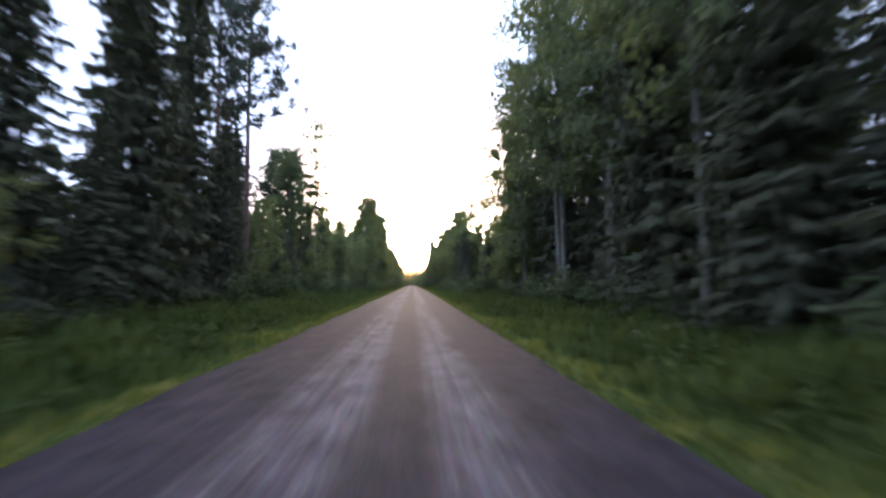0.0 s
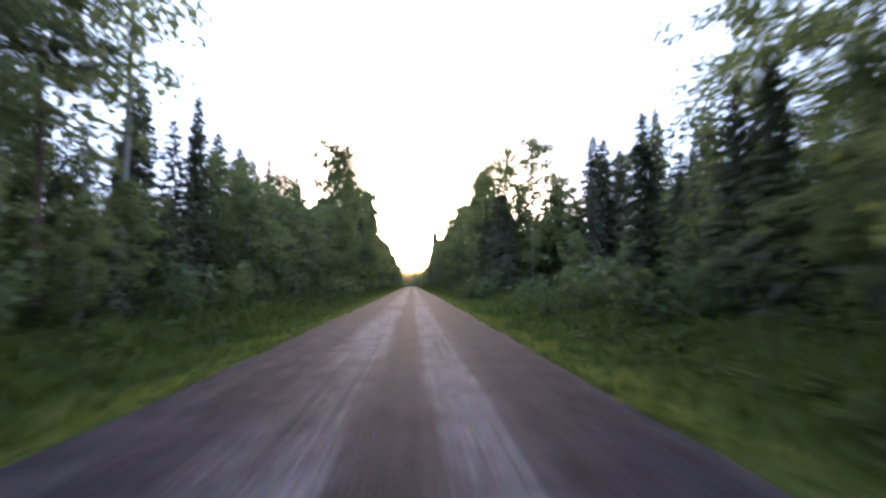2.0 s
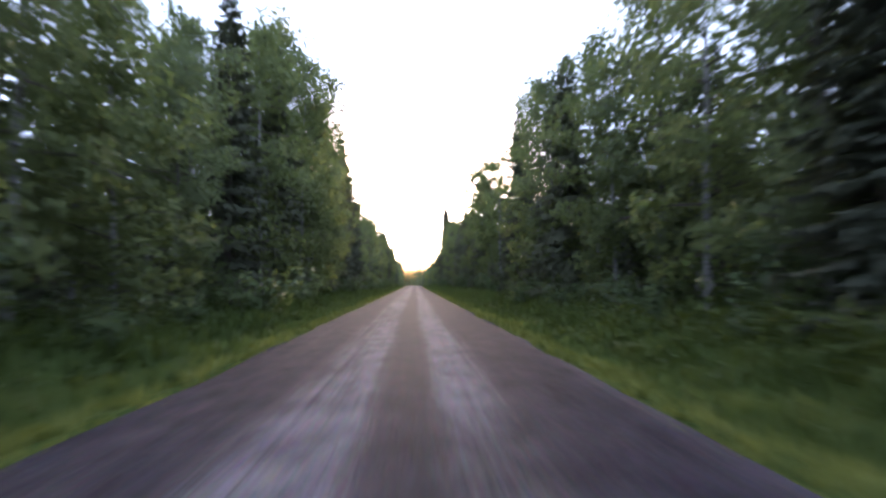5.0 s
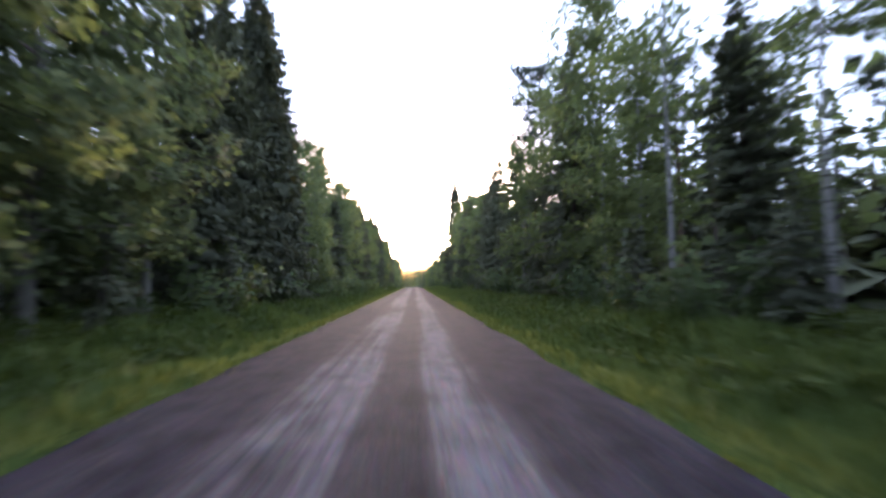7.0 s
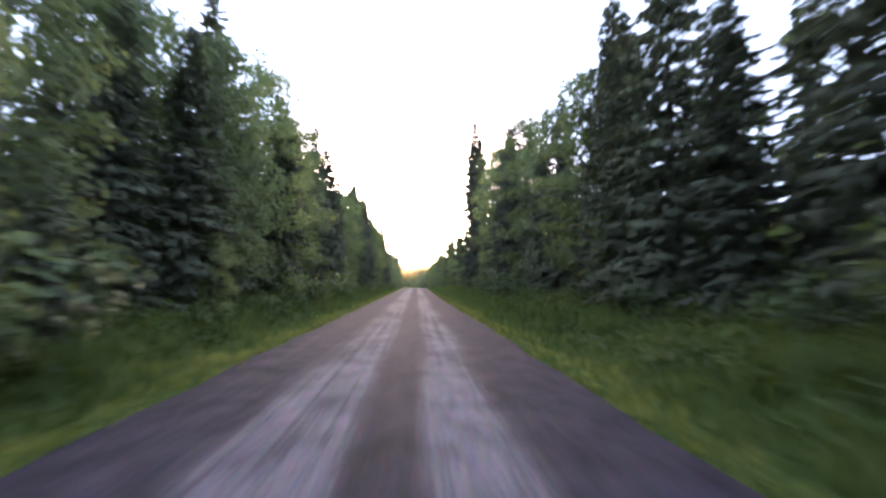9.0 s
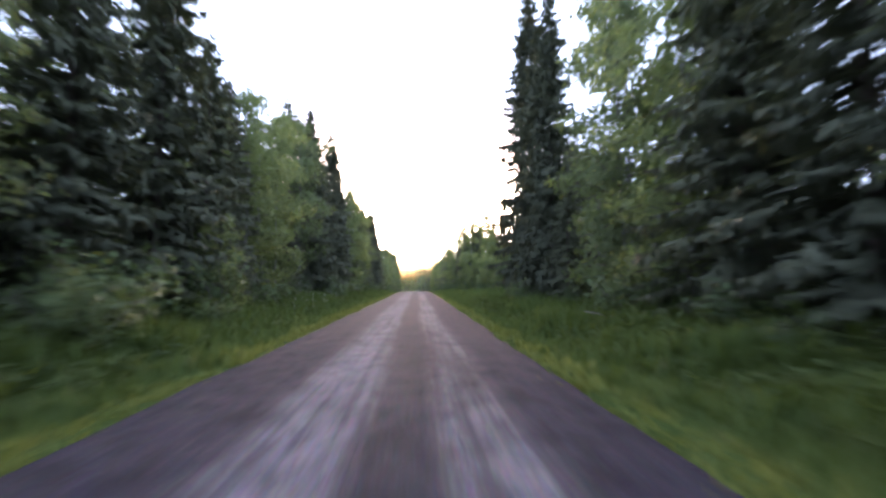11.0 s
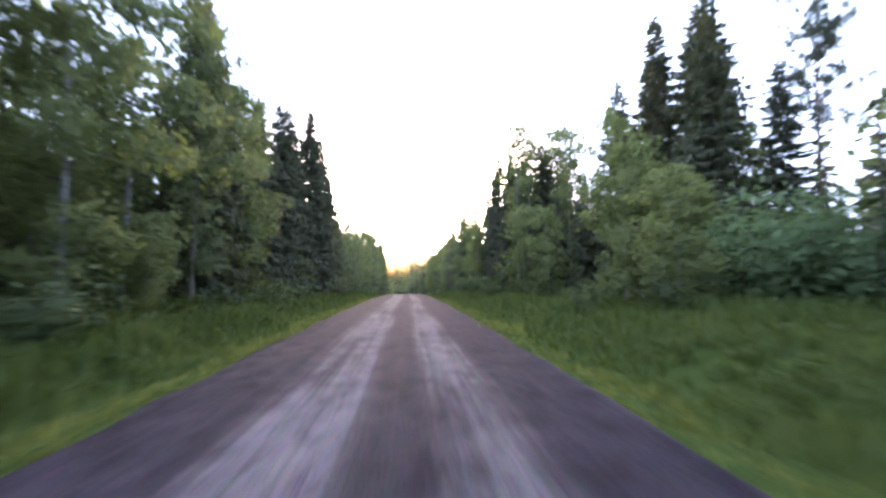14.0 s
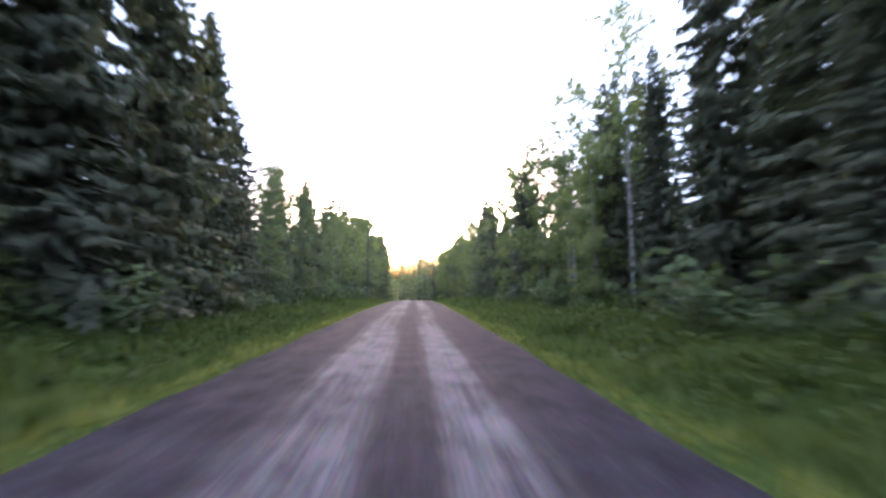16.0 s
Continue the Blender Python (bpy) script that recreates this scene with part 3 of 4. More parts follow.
def plant(key, x, y, h, wide=1.0, variant=None, tilt=0.0):
    """Stands a tree or bush of that height on the ground."""
    if y > 345:
        key = {"spruce": "farspruce", "backspruce": "farspruce", "birch": "farbirch", "aspen": "farbirch", "backbirch": "farbirch", "sapling": "farbirch"}.get(key, key)
    elif y > 320 or y < 4:
        key = {"spruce": "backspruce", "birch": "backbirch", "aspen": "backbirch", "slim": "backspruce", "grandspruce": "backspruce"}.get(key, key)
    name, label, category, H0, meshes, pn, group = KINDS[key]
    prng = random.Random(round(x * 50) * 9973 + round(y * 50))
    v = prng.randrange(len(meshes)) if variant is None else variant % len(meshes)
    s = h / H0
    m = Matrix.LocRotScale((x, y, land(x, y)), Euler((prng.gauss(0, .012), prng.gauss(0, .012) + radians(tilt), prng.uniform(0, 6.28))),
                           (s * wide * 1.0, s * wide, s))
    if (key, v) not in PATTERN:
        top = thing(name, label, category, [(pn[0], meshes[v][0], ""), (pn[1], meshes[v][1], "")], group)
        top.matrix_basis = m
        PATTERN[key, v] = [top, True]
        return top
    src = PATTERN[key, v][0]
    keep = src.matrix_basis.copy()
    src.matrix_basis = Matrix.Identity(4)
    got = copy_thing(src, m)
    src.matrix_basis = keep
    return got


# ---------------- ground and road ----------------
def sheet(name, xs, ys, height, mat, label, category):
    me = bpy.data.meshes.new(name)
    vs = [(x, y, height(x, y)) for y in ys for x in xs]
    w = len(xs)
    fs = [(j * w + i, j * w + i + 1, (j + 1) * w + i + 1, (j + 1) * w + i) for j in range(len(ys) - 1) for i in range(w - 1)]
    me.from_pydata(vs, [], fs)
    me.materials.append(mat)
    me.polygons.foreach_set("use_smooth", [True] * len(fs))
    return tagged(new(name, me), label, category, kind="structure")


def spread(lo, hi, step):
    k = max(1, round((hi - lo) / step))
    return [lo + (hi - lo) * i / k for i in range(k)]


ys = [-2500, -600, -150] + spread(-40, 420, 1.4) + spread(420, 560, 5) + [560, 640, 800, 1200, 3000]
xs = [-2500, -500, -120, -60] + spread(-40, -14, 2.0) + spread(-14, 14, 0.5) + spread(14, 40, 2.0) + [40, 60, 120, 500, 2500]
sheet("ground", xs, ys, land, M_GROUND, "grassy verges and mossy forest floor", "ground")


def road_sheet():
    cols, vs, fs = 36, [], []
    ry = spread(-40, 430, 1.0) + spread(430, 560, 2.5) + [560]
    for y in ry:
        c0 = centre(y)
        wl_ = gravel(y, -1) + 0.03 + 0.14 * noise.noise(Vector((0, y * 0.35, 1))) + 0.11 * noise.noise(Vector((0, y * 1.1, 2)))
        wr_ = gravel(y, 1) + 0.03 + 0.14 * noise.noise(Vector((9, y * 0.35, 1))) + 0.11 * noise.noise(Vector((9, y * 1.1, 2)))
        for i in range(cols + 1):
            u = -1 + 2 * i / cols
            x = u * (wl_ if u < 0 else wr_)
            z = 0.03 * (1 - u * u) - 0.09 * max(0.0, (abs(u) - 0.94) / 0.06)
            for rut in (-0.25, 1.25):
                z -= 0.014 * math.exp(-((x + c0 - rut) / 0.28) ** 2)
            z += 0.010 * noise.noise(Vector((x * 1.3, y * 0.5, 5)))
            vs.append((c0 + x, y, crest(y) + z))
    w = cols + 1
    for j in range(len(ry) - 1):
        for i in range(cols):
            fs.append((j * w + i, j * w + i + 1, (j + 1) * w + i + 1, (j + 1) * w + i))
    me = bpy.data.meshes.new("road")
    me.from_pydata(vs, [], fs)
    me.materials.append(M_ROAD)
    me.polygons.foreach_set("use_smooth", [True] * len(fs))
    tagged(new("road", me), "brownish packed gravel road with pale wheel tracks", "road", kind="structure")


road_sheet()

# ---------------- single trees, as they stand along the road ----------------
# left side, from the start
for k, x, y, h in (("pine", -10.0, 31, 20.5), ("pine", -11.2, 30, 20), ("grandspruce", -9.4, 17.5, 15.5), ("slim", -9.6, 12.5, 15), ("spruce", -9.2, 7, 14), ("slim", -9.8, 22.5, 18), ("grandspruce", -11.5, 25.5, 13.5), ("spruce", -12, 34.4, 14.5), ("slim", -14.5, 42, 14), ("spruce", -10.4, 28.4, 10), ("slim", -9.8, 26.2, 11),
                   ("birch", -14.4, 53.8, 16.5), ("thinbirch", -9.6, 51, 12.5), ("spruce", -15.8, 46.5, 10), ("tallaspen", -11.5, 48, 15), ("tallaspen", -12.8, 49.6, 14.6), ("pine", -11.2, 51.2, 14), ("pine", -13.2, 50.6, 15),
                   ("spruce", -21, 54, 19), ("slim", -10.8, 61.4, 11.6), ("spruce", -13.6, 75.3, 12.6), ("spruce", -18.8, 91.2, 15.6), ("slim", -14.9, 87.9, 15.0)):
    rooted(k, x, y, h)
for k, x, y, h in (("slim", -14.0, 97.8, 16.4), ("birch", -8.6, 92.6, 18.4), ("thinbirch", -10.0, 94.2, 19.5), ("birch", -10.6, 102.5, 12.5), ("aspen", -9.2, 107, 13.5), ("spruce", -8.9, 111.3, 17), ("birch", -8.4, 115, 17.5),
                   ("tallaspen", -8.6, 119.5, 20), ("aspen", -11.5, 126.5, 23.5), ("birch", -8.0, 122.6, 19), ("thinbirch", -11.2, 123.6, 18), ("thinbirch", -14.1, 124.6, 18), ("aspen", -8.2, 130.6, 20), ("birch", -8.0, 126.6, 16.5), ("spruce", -8.6, 118, 15), ("aspen", -8.2, 135.5, 16.5),
                   ("spruce", -9.0, 140, 16), ("grandspruce", -8.9, 147.5, 20), ("grandspruce", -9.4, 151.5, 20), ("spruce", -9.4, 155.2, 15.5), ("sapling", -7.6, 161, 7), ("grandspruce", -9.2, 143.8, 17.5), ("aspen", -9.0, 158.5, 14.5), ("aspen", -8.8, 164, 14.6)):
    rooted(k, x, y, h)
for k, x, y, h in (("aspen", -10, 170, 15), ("birch", -13.5, 174.5, 17), ("spruce", -10.8, 181, 18.8), ("birch", -8.9, 182, 15), ("birch", -8.4, 187, 13.5), ("aspen", -9, 194, 14.5),
                   ("spruce", -9.4, 200.7, 17), ("spruce", -9.2, 205, 16.6), ("spruce", -8.9, 208.8, 13), ("birch", -11.4, 209.6, 14.5), ("spruce", -9.5, 212.7, 12.4), ("thinbirch", -9.5, 217.6, 12), ("birch", -9.3, 221, 13.5), ("spruce", -9.0, 223.6, 8.5), ("aspen", -9.2, 227.8, 15.8), ("grandspruce", -9.2, 231.5, 17.5),
                   ("grandspruce", -9.6, 234.8, 18), ("spruce", -12.5, 234.6, 20), ("spruce", -16.2, 235.8, 19.4), ("spruce", -9.2, 240.2, 18.5), ("spruce", -9.6, 244.4, 18), ("birch", -8.4, 250.6, 13.5), ("birch", -9.4, 255, 15.2), ("aspen", -8.2, 257.8, 13)):
    rooted(k, x, y, h)
for k, x, y, h in (("spruce", -9.2, 261, 15.8), ("birch", -9.0, 265.5, 12.5), ("spruce", -9.4, 270.4, 13.6), ("spruce", -9.0, 274.4, 14.8), ("spruce", -11, 267.6, 13.5), ("spruce", -11.6, 276.4, 15.5), ("spruce", -9.8, 281.2, 15.5), ("birch", -8.3, 263.3, 12), ("spruce", -11.4, 287, 15), ("spruce", -9.2, 278, 16), ("grandspruce", -8.8, 284, 17.4),
                   ("grandspruce", -8.4, 288.5, 16), ("grandspruce", -8.4, 292, 13), ("spruce", -8.2, 295.5, 10), ("aspen", -8.6, 302, 8.6), ("spruce", -9.2, 306, 9.8), ("aspen", -8.5, 310.5, 9), ("spruce", -8.8, 315, 10.2),
                   ("aspen", -8.4, 320, 9), ("spruce", -8.2, 362, 12), ("aspen", -8.4, 330, 9), ("spruce", -8.6, 385, 13), ("spruce", -13.2, 334.6, 15.5), ("spruce", -12.9, 349.8, 17.2), ("spruce", -13.9, 355.4, 18.5)):
    rooted(k, x, y, h)
for k, x, y, h in (("spruce", -13, 76.6, 11.8), ("birch", -12, 81, 11.9), ("spruce", -12.5, 68, 11.5), ("aspen", -11.5, 85, 12), ("birch", -11.8, 71.5, 11), ("spruce", -14.5, 61, 10.5), ("birch", -11.2, 65, 9.5)):
    rooted(k, x, y, h)
for x, y, h in ((-8.6, 63, 7.6), (-8.8, 66.5, 8), (-8.5, 70, 7.6), (-8.8, 73.5, 8.2), (-8.6, 77, 8), (-8.6, 81, 8.6), (-8.7, 85, 9.6)):
    plant("aspen", x, y, h, 1.5)
# right side
for k, x, y, h in (("tallaspen", 9.6, 29, 21), ("tallaspen", 10.2, 23, 20), ("aspen", 9.0, 35.5, 18.5), ("aspen", 9.4, 38.4, 17), ("spruce", 11, 36.8, 16.5), ("birch", 8.8, 40.6, 14.5), ("birch", 9.2, 43.4, 6), ("grandspruce", 9.4, 16.5, 15.5), ("grandspruce", 9.2, 11, 14.5),
                   ("spruce", 11.4, 20, 15), ("spruce", 10.8, 31.8, 16), ("tallaspen", 9.8, 21.4, 18), ("spruce", 9.2, 46.0, 7), ("birch", 10.5, 45.0, 13.5), ("spruce", 9.9, 48.4, 7.2), ("birch", 11.5, 50, 13.5), ("spruce", 8.8, 4.5, 16), ("tallaspen", 8.7, 12.8, 17.5),
                   ("spruce", 25, 73.6, 16.6), ("slim", 27, 85.7, 20.5), ("spruce", 21, 81.3, 14.4), ("spruce", 18.4, 81.5, 16), ("grandspruce", 15.6, 84.5, 13), ("spruce", 21.5, 86, 17), ("birch", 16, 83.5, 12.5), ("spruce", 24, 80.7, 12), ("spruce", 11.8, 90.5, 11), ("spruce", 12.8, 95.5, 11.5), ("birch", 12.3, 82, 16.2), ("birch", 10.8, 87, 16.5), ("thinbirch", 27.7, 83.7, 16), ("aspen", 24, 86.5, 15.8), ("tallaspen", 9.2, 27.0, 18), ("spruce", 12.4, 28.6, 17), ("spruce", 12.2, 24.2, 16), ("spruce", 12.6, 19, 16), ("spruce", 12.4, 13.8, 16)):
    rooted(k, x, y, h)
for k, x, y, h in (("birch", 9.4, 91, 15.5), ("aspen", 9.6, 96, 16), ("aspen", 10.5, 105, 17), ("birch", 9.6, 100.5, 16), ("birch", 10, 110.4, 14.4), ("spruce", 9.2, 112.5, 14.2), ("aspen", 9.0, 115, 14.6),
                   ("birch", 9.2, 119, 15.2), ("spruce", 9.4, 124, 15.5), ("thinbirch", 9.6, 129, 15), ("thinbirch", 9.3, 135, 15.5), ("birch", 9.4, 141, 15.5), ("spruce", 9.0, 144.2, 14.5), ("birch", 9.2, 147.4, 14.5), ("pine", 9.7, 152.4, 17), ("spruce", 8.7, 150.2, 9),
                   ("birch", 9.0, 156, 13.2), ("spruce", 9.6, 161, 14), ("spruce", 9.2, 168.6, 14.2), ("spruce", 9.8, 174, 14.8)):
    rooted(k, x, y, h)
for k, x, y, h in (("spruce", 9.6, 181.6, 13), ("aspen", 10, 187, 14), ("birch", 9.8, 192, 15), ("spruce", 9.6, 195.5, 15.5), ("grandspruce", 9.6, 199.2, 16.5), ("birch", 9.8, 202.2, 15.5), ("aspen", 9.7, 206.9, 15), ("birch", 10.7, 208.6, 17.8), ("birch", 12.4, 204.5, 16), ("birch", 12.8, 211.5, 11.5),
                   ("slim", 13.4, 217, 11), ("slim", 14.8, 219.5, 11.5), ("bush", 11, 229, 2.4), ("spruce", 17.0, 234, 16.5), ("spruce", 18.6, 239.5, 17.5), ("spruce", 19.5, 243.5, 18), ("birch", 15.6, 229.5, 12),
                   ("spruce", 20.5, 247.7, 18.5), ("spruce", 22.2, 246, 19), ("spruce", 24, 247, 18), ("spruce", 17.4, 251, 11), ("spruce", 19.6, 250.6, 11.4), ("slim", 16.8, 247.6, 10.6), ("spruce", 18.4, 248.6, 10.4)):
    rooted(k, x, y, h)
for k, x, y, h in (("spruce", 22.4, 272.5, 22.5), ("spruce", 21.0, 274.5, 23), ("spruce", 22, 269, 21.5), ("spruce", 20, 261, 13), ("spruce", 18.6, 264.5, 17.3), ("spruce", 18.3, 271, 17.4), ("spruce", 16.1, 271.7, 16), ("pine", 22.8, 261.5, 16), ("birch", 14.6, 278.4, 14.8), ("thinbirch", 10.9, 278.6, 14.8),
                   ("thinbirch", 9.8, 277.5, 14.6), ("slim", 9.5, 284.7, 14.7), ("slim", 10.6, 283.4, 14), ("spruce", 10.4, 281.6, 12.4), ("thinbirch", 9.0, 296, 12), ("spruce", 13, 279.5, 13.4), ("spruce", 12, 285, 14.3), ("slim", 9.6, 288.5, 10.1), ("slim", 9.8, 292.6, 10.8), ("spruce", 17.0, 287, 14.3), ("thinbirch", 14.0, 281.5, 14), ("slim", 16.6, 279.3, 10.8), ("thinbirch", 11.8, 280, 13.4), ("spruce", 12.2, 278, 11.5), ("backspruce", 14.5, 290, 12.5), ("backspruce", 13.2, 294.5, 12), ("backspruce", 16.5, 284, 13), ("backspruce", 12.6, 303, 11.5), ("backspruce", 13.4, 311, 11), ("backspruce", 12.4, 319, 10.5), ("thinbirch", 9.6, 290.5, 13.5), ("spruce", 11.8, 288.5, 9.5), ("birch", 8.9, 292.5, 7.8),
                   ("birch", 9.0, 297, 8.2), ("spruce", 12, 299, 13), ("spruce", 14, 298, 13.4), ("birch", 8.8, 301.5, 10.4), ("spruce", 8.6, 305, 10.2), ("birch", 8.6, 310.6, 10.8), ("slim", 8.2, 317.5, 9.8), ("spruce", 8.4, 325.5, 11.4)):
    rooted(k, x, y, h)
# the two openings on the right: young birches and willows
for k, x, y, h in (("willow", 16.5, 257, 5.2), ("willow", 19, 259, 5.4), ("willow", 14.5, 260, 4.4), ("willow", 18.4, 255, 4.4), ("sapling", 11.5, 261, 9.6), ("sapling", 13.2, 263.5, 8.5), ("sapling", 14.8, 266, 7.6), ("sapling", 10.2, 270, 6.4), ("bush", 7.6, 256, 1.3),
                   ("sapling", 9.5, 274, 7), ("bush", 11, 62, 2.4), ("bush", 14, 65, 3.2), ("bush", 12, 69, 2.6), ("sapling", 17, 70, 5), ("bush", 10, 73, 2.2), ("sapling", 14.5, 76, 5.5), ("willow", 18, 62, 3.6), ("aspen", 20, 73, 8), ("birch", 22, 70, 8.8), ("aspen", 18.5, 67.5, 7.5), ("birch", 24, 76.5, 10), ("aspen", 17.5, 63, 7.5), ("birch", 19.5, 59, 8.4),
                   ("bush", 8.0, 54, 2.4), ("bush", 9.2, 56, 2.2)):
    plant(k, x, y, h)
plant("sapling", 10.8, 255, 5.4, 1.45)


rooted("thinbirch", -10.2, 53.8, 19.8, 1.12)
for k, x, y, h in (("sapling", -8.7, 51.6, 4.6), ("sapling", -8.2, 48.6, 3.8), ("youngspruce", -8.9, 54.6, 4.8), ("sapling", -9.0, 46.0, 4.4), ("youngspruce", -8.4, 50.2, 3.2), ("bush", -7.9, 52.8, 2.4), ("bush", -8.0, 45.0, 2.2)):
    plant(k, x, y, h, 1.15)
for x, y, h in ((-16.5, 50, 9.5), (-18, 54, 10), (-15.5, 57.5, 9), (-20, 50.5, 10.5), (-17, 61, 9.5), (-13.5, 57, 8.5), (-22, 57, 11), (-14.8, 52, 6.5), (-18.5, 46, 9), (-12.6, 54, 5.5), (-11.8, 57.5, 10.5), (-13, 60, 12), (-10.6, 59, 9.5), (-15, 55, 9), (-19, 61, 12)):
    rooted("backspruce", x, y, h)
rooted("birch", -8.6, 97.5, 19, 0.75)
rooted("grandspruce", 9.4, 217.2, 20.8, 0.85)
rooted("grandspruce", 9.4, 222.2, 25, 0.80)
plant("thinbirch", 9.6, 41.5, 12.5, 1.0, tilt=-13)     # a birch that leans over the verge


# ---------------- the rest of the forest ----------------
def top_height(y, side):
    """How tall the wood stands along the road."""
    left = ((-60, 12), (4, 8), (27, 9), (31, 12), (34, 6.5), (45, 6.5), (48, 12), (52, 13), (57, 9), (66, 8), (80, 9.5), (90, 13), (98, 12), (106, 12), (111, 15.5), (125, 18), (135, 17), (142, 14), (150, 18), (160, 12.5), (180, 15), (215, 13.5), (235, 17), (260, 14),
            (286, 14.5), (295, 10), (299, 8.3), (320, 9.2), (335, 11.5), (362, 13), (420, 15.5), (445, 13), (520, 11.5), (600, 12))
    right = ((-60, 17), (4, 13), (30, 13.5), (38, 15), (45, 11), (50, 8), (62, 9), (74, 12), (80, 13), (90, 13.5), (110, 14), (122, 11.5), (145, 12.5), (160, 13), (185, 13), (200, 14), (204, 9.5), (225, 9.5), (232, 14), (245, 16), (262, 13), (272, 10), (282, 10), (290, 9), (300, 8.5), (312, 9.5),
             (330, 10.5), (403, 10.5), (440, 10), (520, 11), (600, 12))
    tab = left if side < 0 else right
    for (a, ha), (b, hb) in zip(tab, tab[1:]):
        if a <= y <= b:
            return ha + (hb - ha) * (y - a) / (b - a)
    return 14.0


def wood_edge(y, side):
    """Distance of the outermost stems from the middle of the road."""
    if side > 0 and 56 < y < 80:
        return 9.2 + 8.5 * math.sin(math.pi * (y - 56) / 24) ** 0.5
    if side > 0 and 224 < y < 277:
        return 9.2 + 9.5 * min(1.0, (y - 224) / 14) ** 0.6 * min(1.0, (277 - y) / 10)
    if side > 0 and 203 < y < 214:
        return 12.0
    if side < 0 and 36 < y < 56:
        return 11.0
    if side < 0 and 100 < y < 200:
        return 8.6
    return 9.1


def mix_at(y, side, rng):
    """Which kind of tree grows here."""
    if side < 0 and (243 < y < 262 or 206 < y < 230):
        return rng.choice(("birch", "aspen", "birch"))
    v = noise.noise(Vector((y * 0.05, side * 4.0, 0.5))) + rng.uniform(-.45, .45)
    return "spruce" if v < 0.0 else "birch" if v < 0.3 else "aspen" if v < 0.5 else "pine"


stand = [(o.location.x, o.location.y) for o in scene.objects if o.type == "EMPTY"]


def free(x, y, r):
    return all((x - a) ** 2 + (y - b) ** 2 > r * r for a, b in stand)


inner = []          # stems deeper in, joined later
for side in (-1, 1):
    for row, (off, step) in enumerate(((0.0, 3.0), (3.0, 3.6), (6.0, 3.2), (10.0, 3.8), (14.5, 4.5))):
        frng = random.Random(100 * row + 7 * side + 50)
        y = -10.0
        while y < 440:
            yy = y + frng.uniform(-.8, .8)
            x = centre(yy) + side * (wood_edge(yy, side) + off + frng.uniform(-.5, .9))
            low, high = (0.74, 0.97) if yy < 300 else (0.5, 1.12)
            top = top_height(yy, side) * frng.uniform(low, high) + row * 0.2
            h = top - land(x, yy)
            key, wide = mix_at(yy, side, frng), frng.uniform(0.95, 1.15)
            y += step * frng.uniform(0.8, 1.25)
            if (row == 0 and key == "pine") or (row < 2 and side < 0 and yy < 29):
                key = "spruce"
            if row == 1:
                key = {"spruce": "backspruce", "pine": "pine"}.get(key, "backbirch")
            if h < 9.5 and key in ("birch", "aspen"):
                key = "sapling"
            if free(x, yy, 1.8 if row < 2 else 2.2):
                if row < 2:
                    plant(key, x, yy, h, wide)
                else:
                    inner.append((x, yy, h, key in ("birch", "aspen")))
                stand.append((x, yy))

# undergrowth along the wood's edge
for side in (-1, 1):
    frng = random.Random(900 + side)
    y = -12.0
    while y < 345:
        v_, e_ = verge(y, side), wood_edge(y, side)
        x = centre(y) + side * (v_ + 0.7 + frng.random() * max(0.8, e_ - v_ - 0.6))
        r = frng.random() * (0.66 if side > 0 and (54 < y < 82 or 228 < y < 275) else 1.0)
        if r < 0.66:
            plant("bush", x, y, frng.choice((0.9, 1.2, 1.6, 2.0, 2.6)), frng.uniform(1.0, 1.5))
        elif r < 0.84:
            plant("sapling", x + side * .8, y, frng.uniform(2.2, 4.6), 1.25)
        else:
            plant("youngspruce", x + side * .8, y, frng.uniform(1.4, 4.6), 1.1)
        y += frng.uniform(1.7, 3.3)


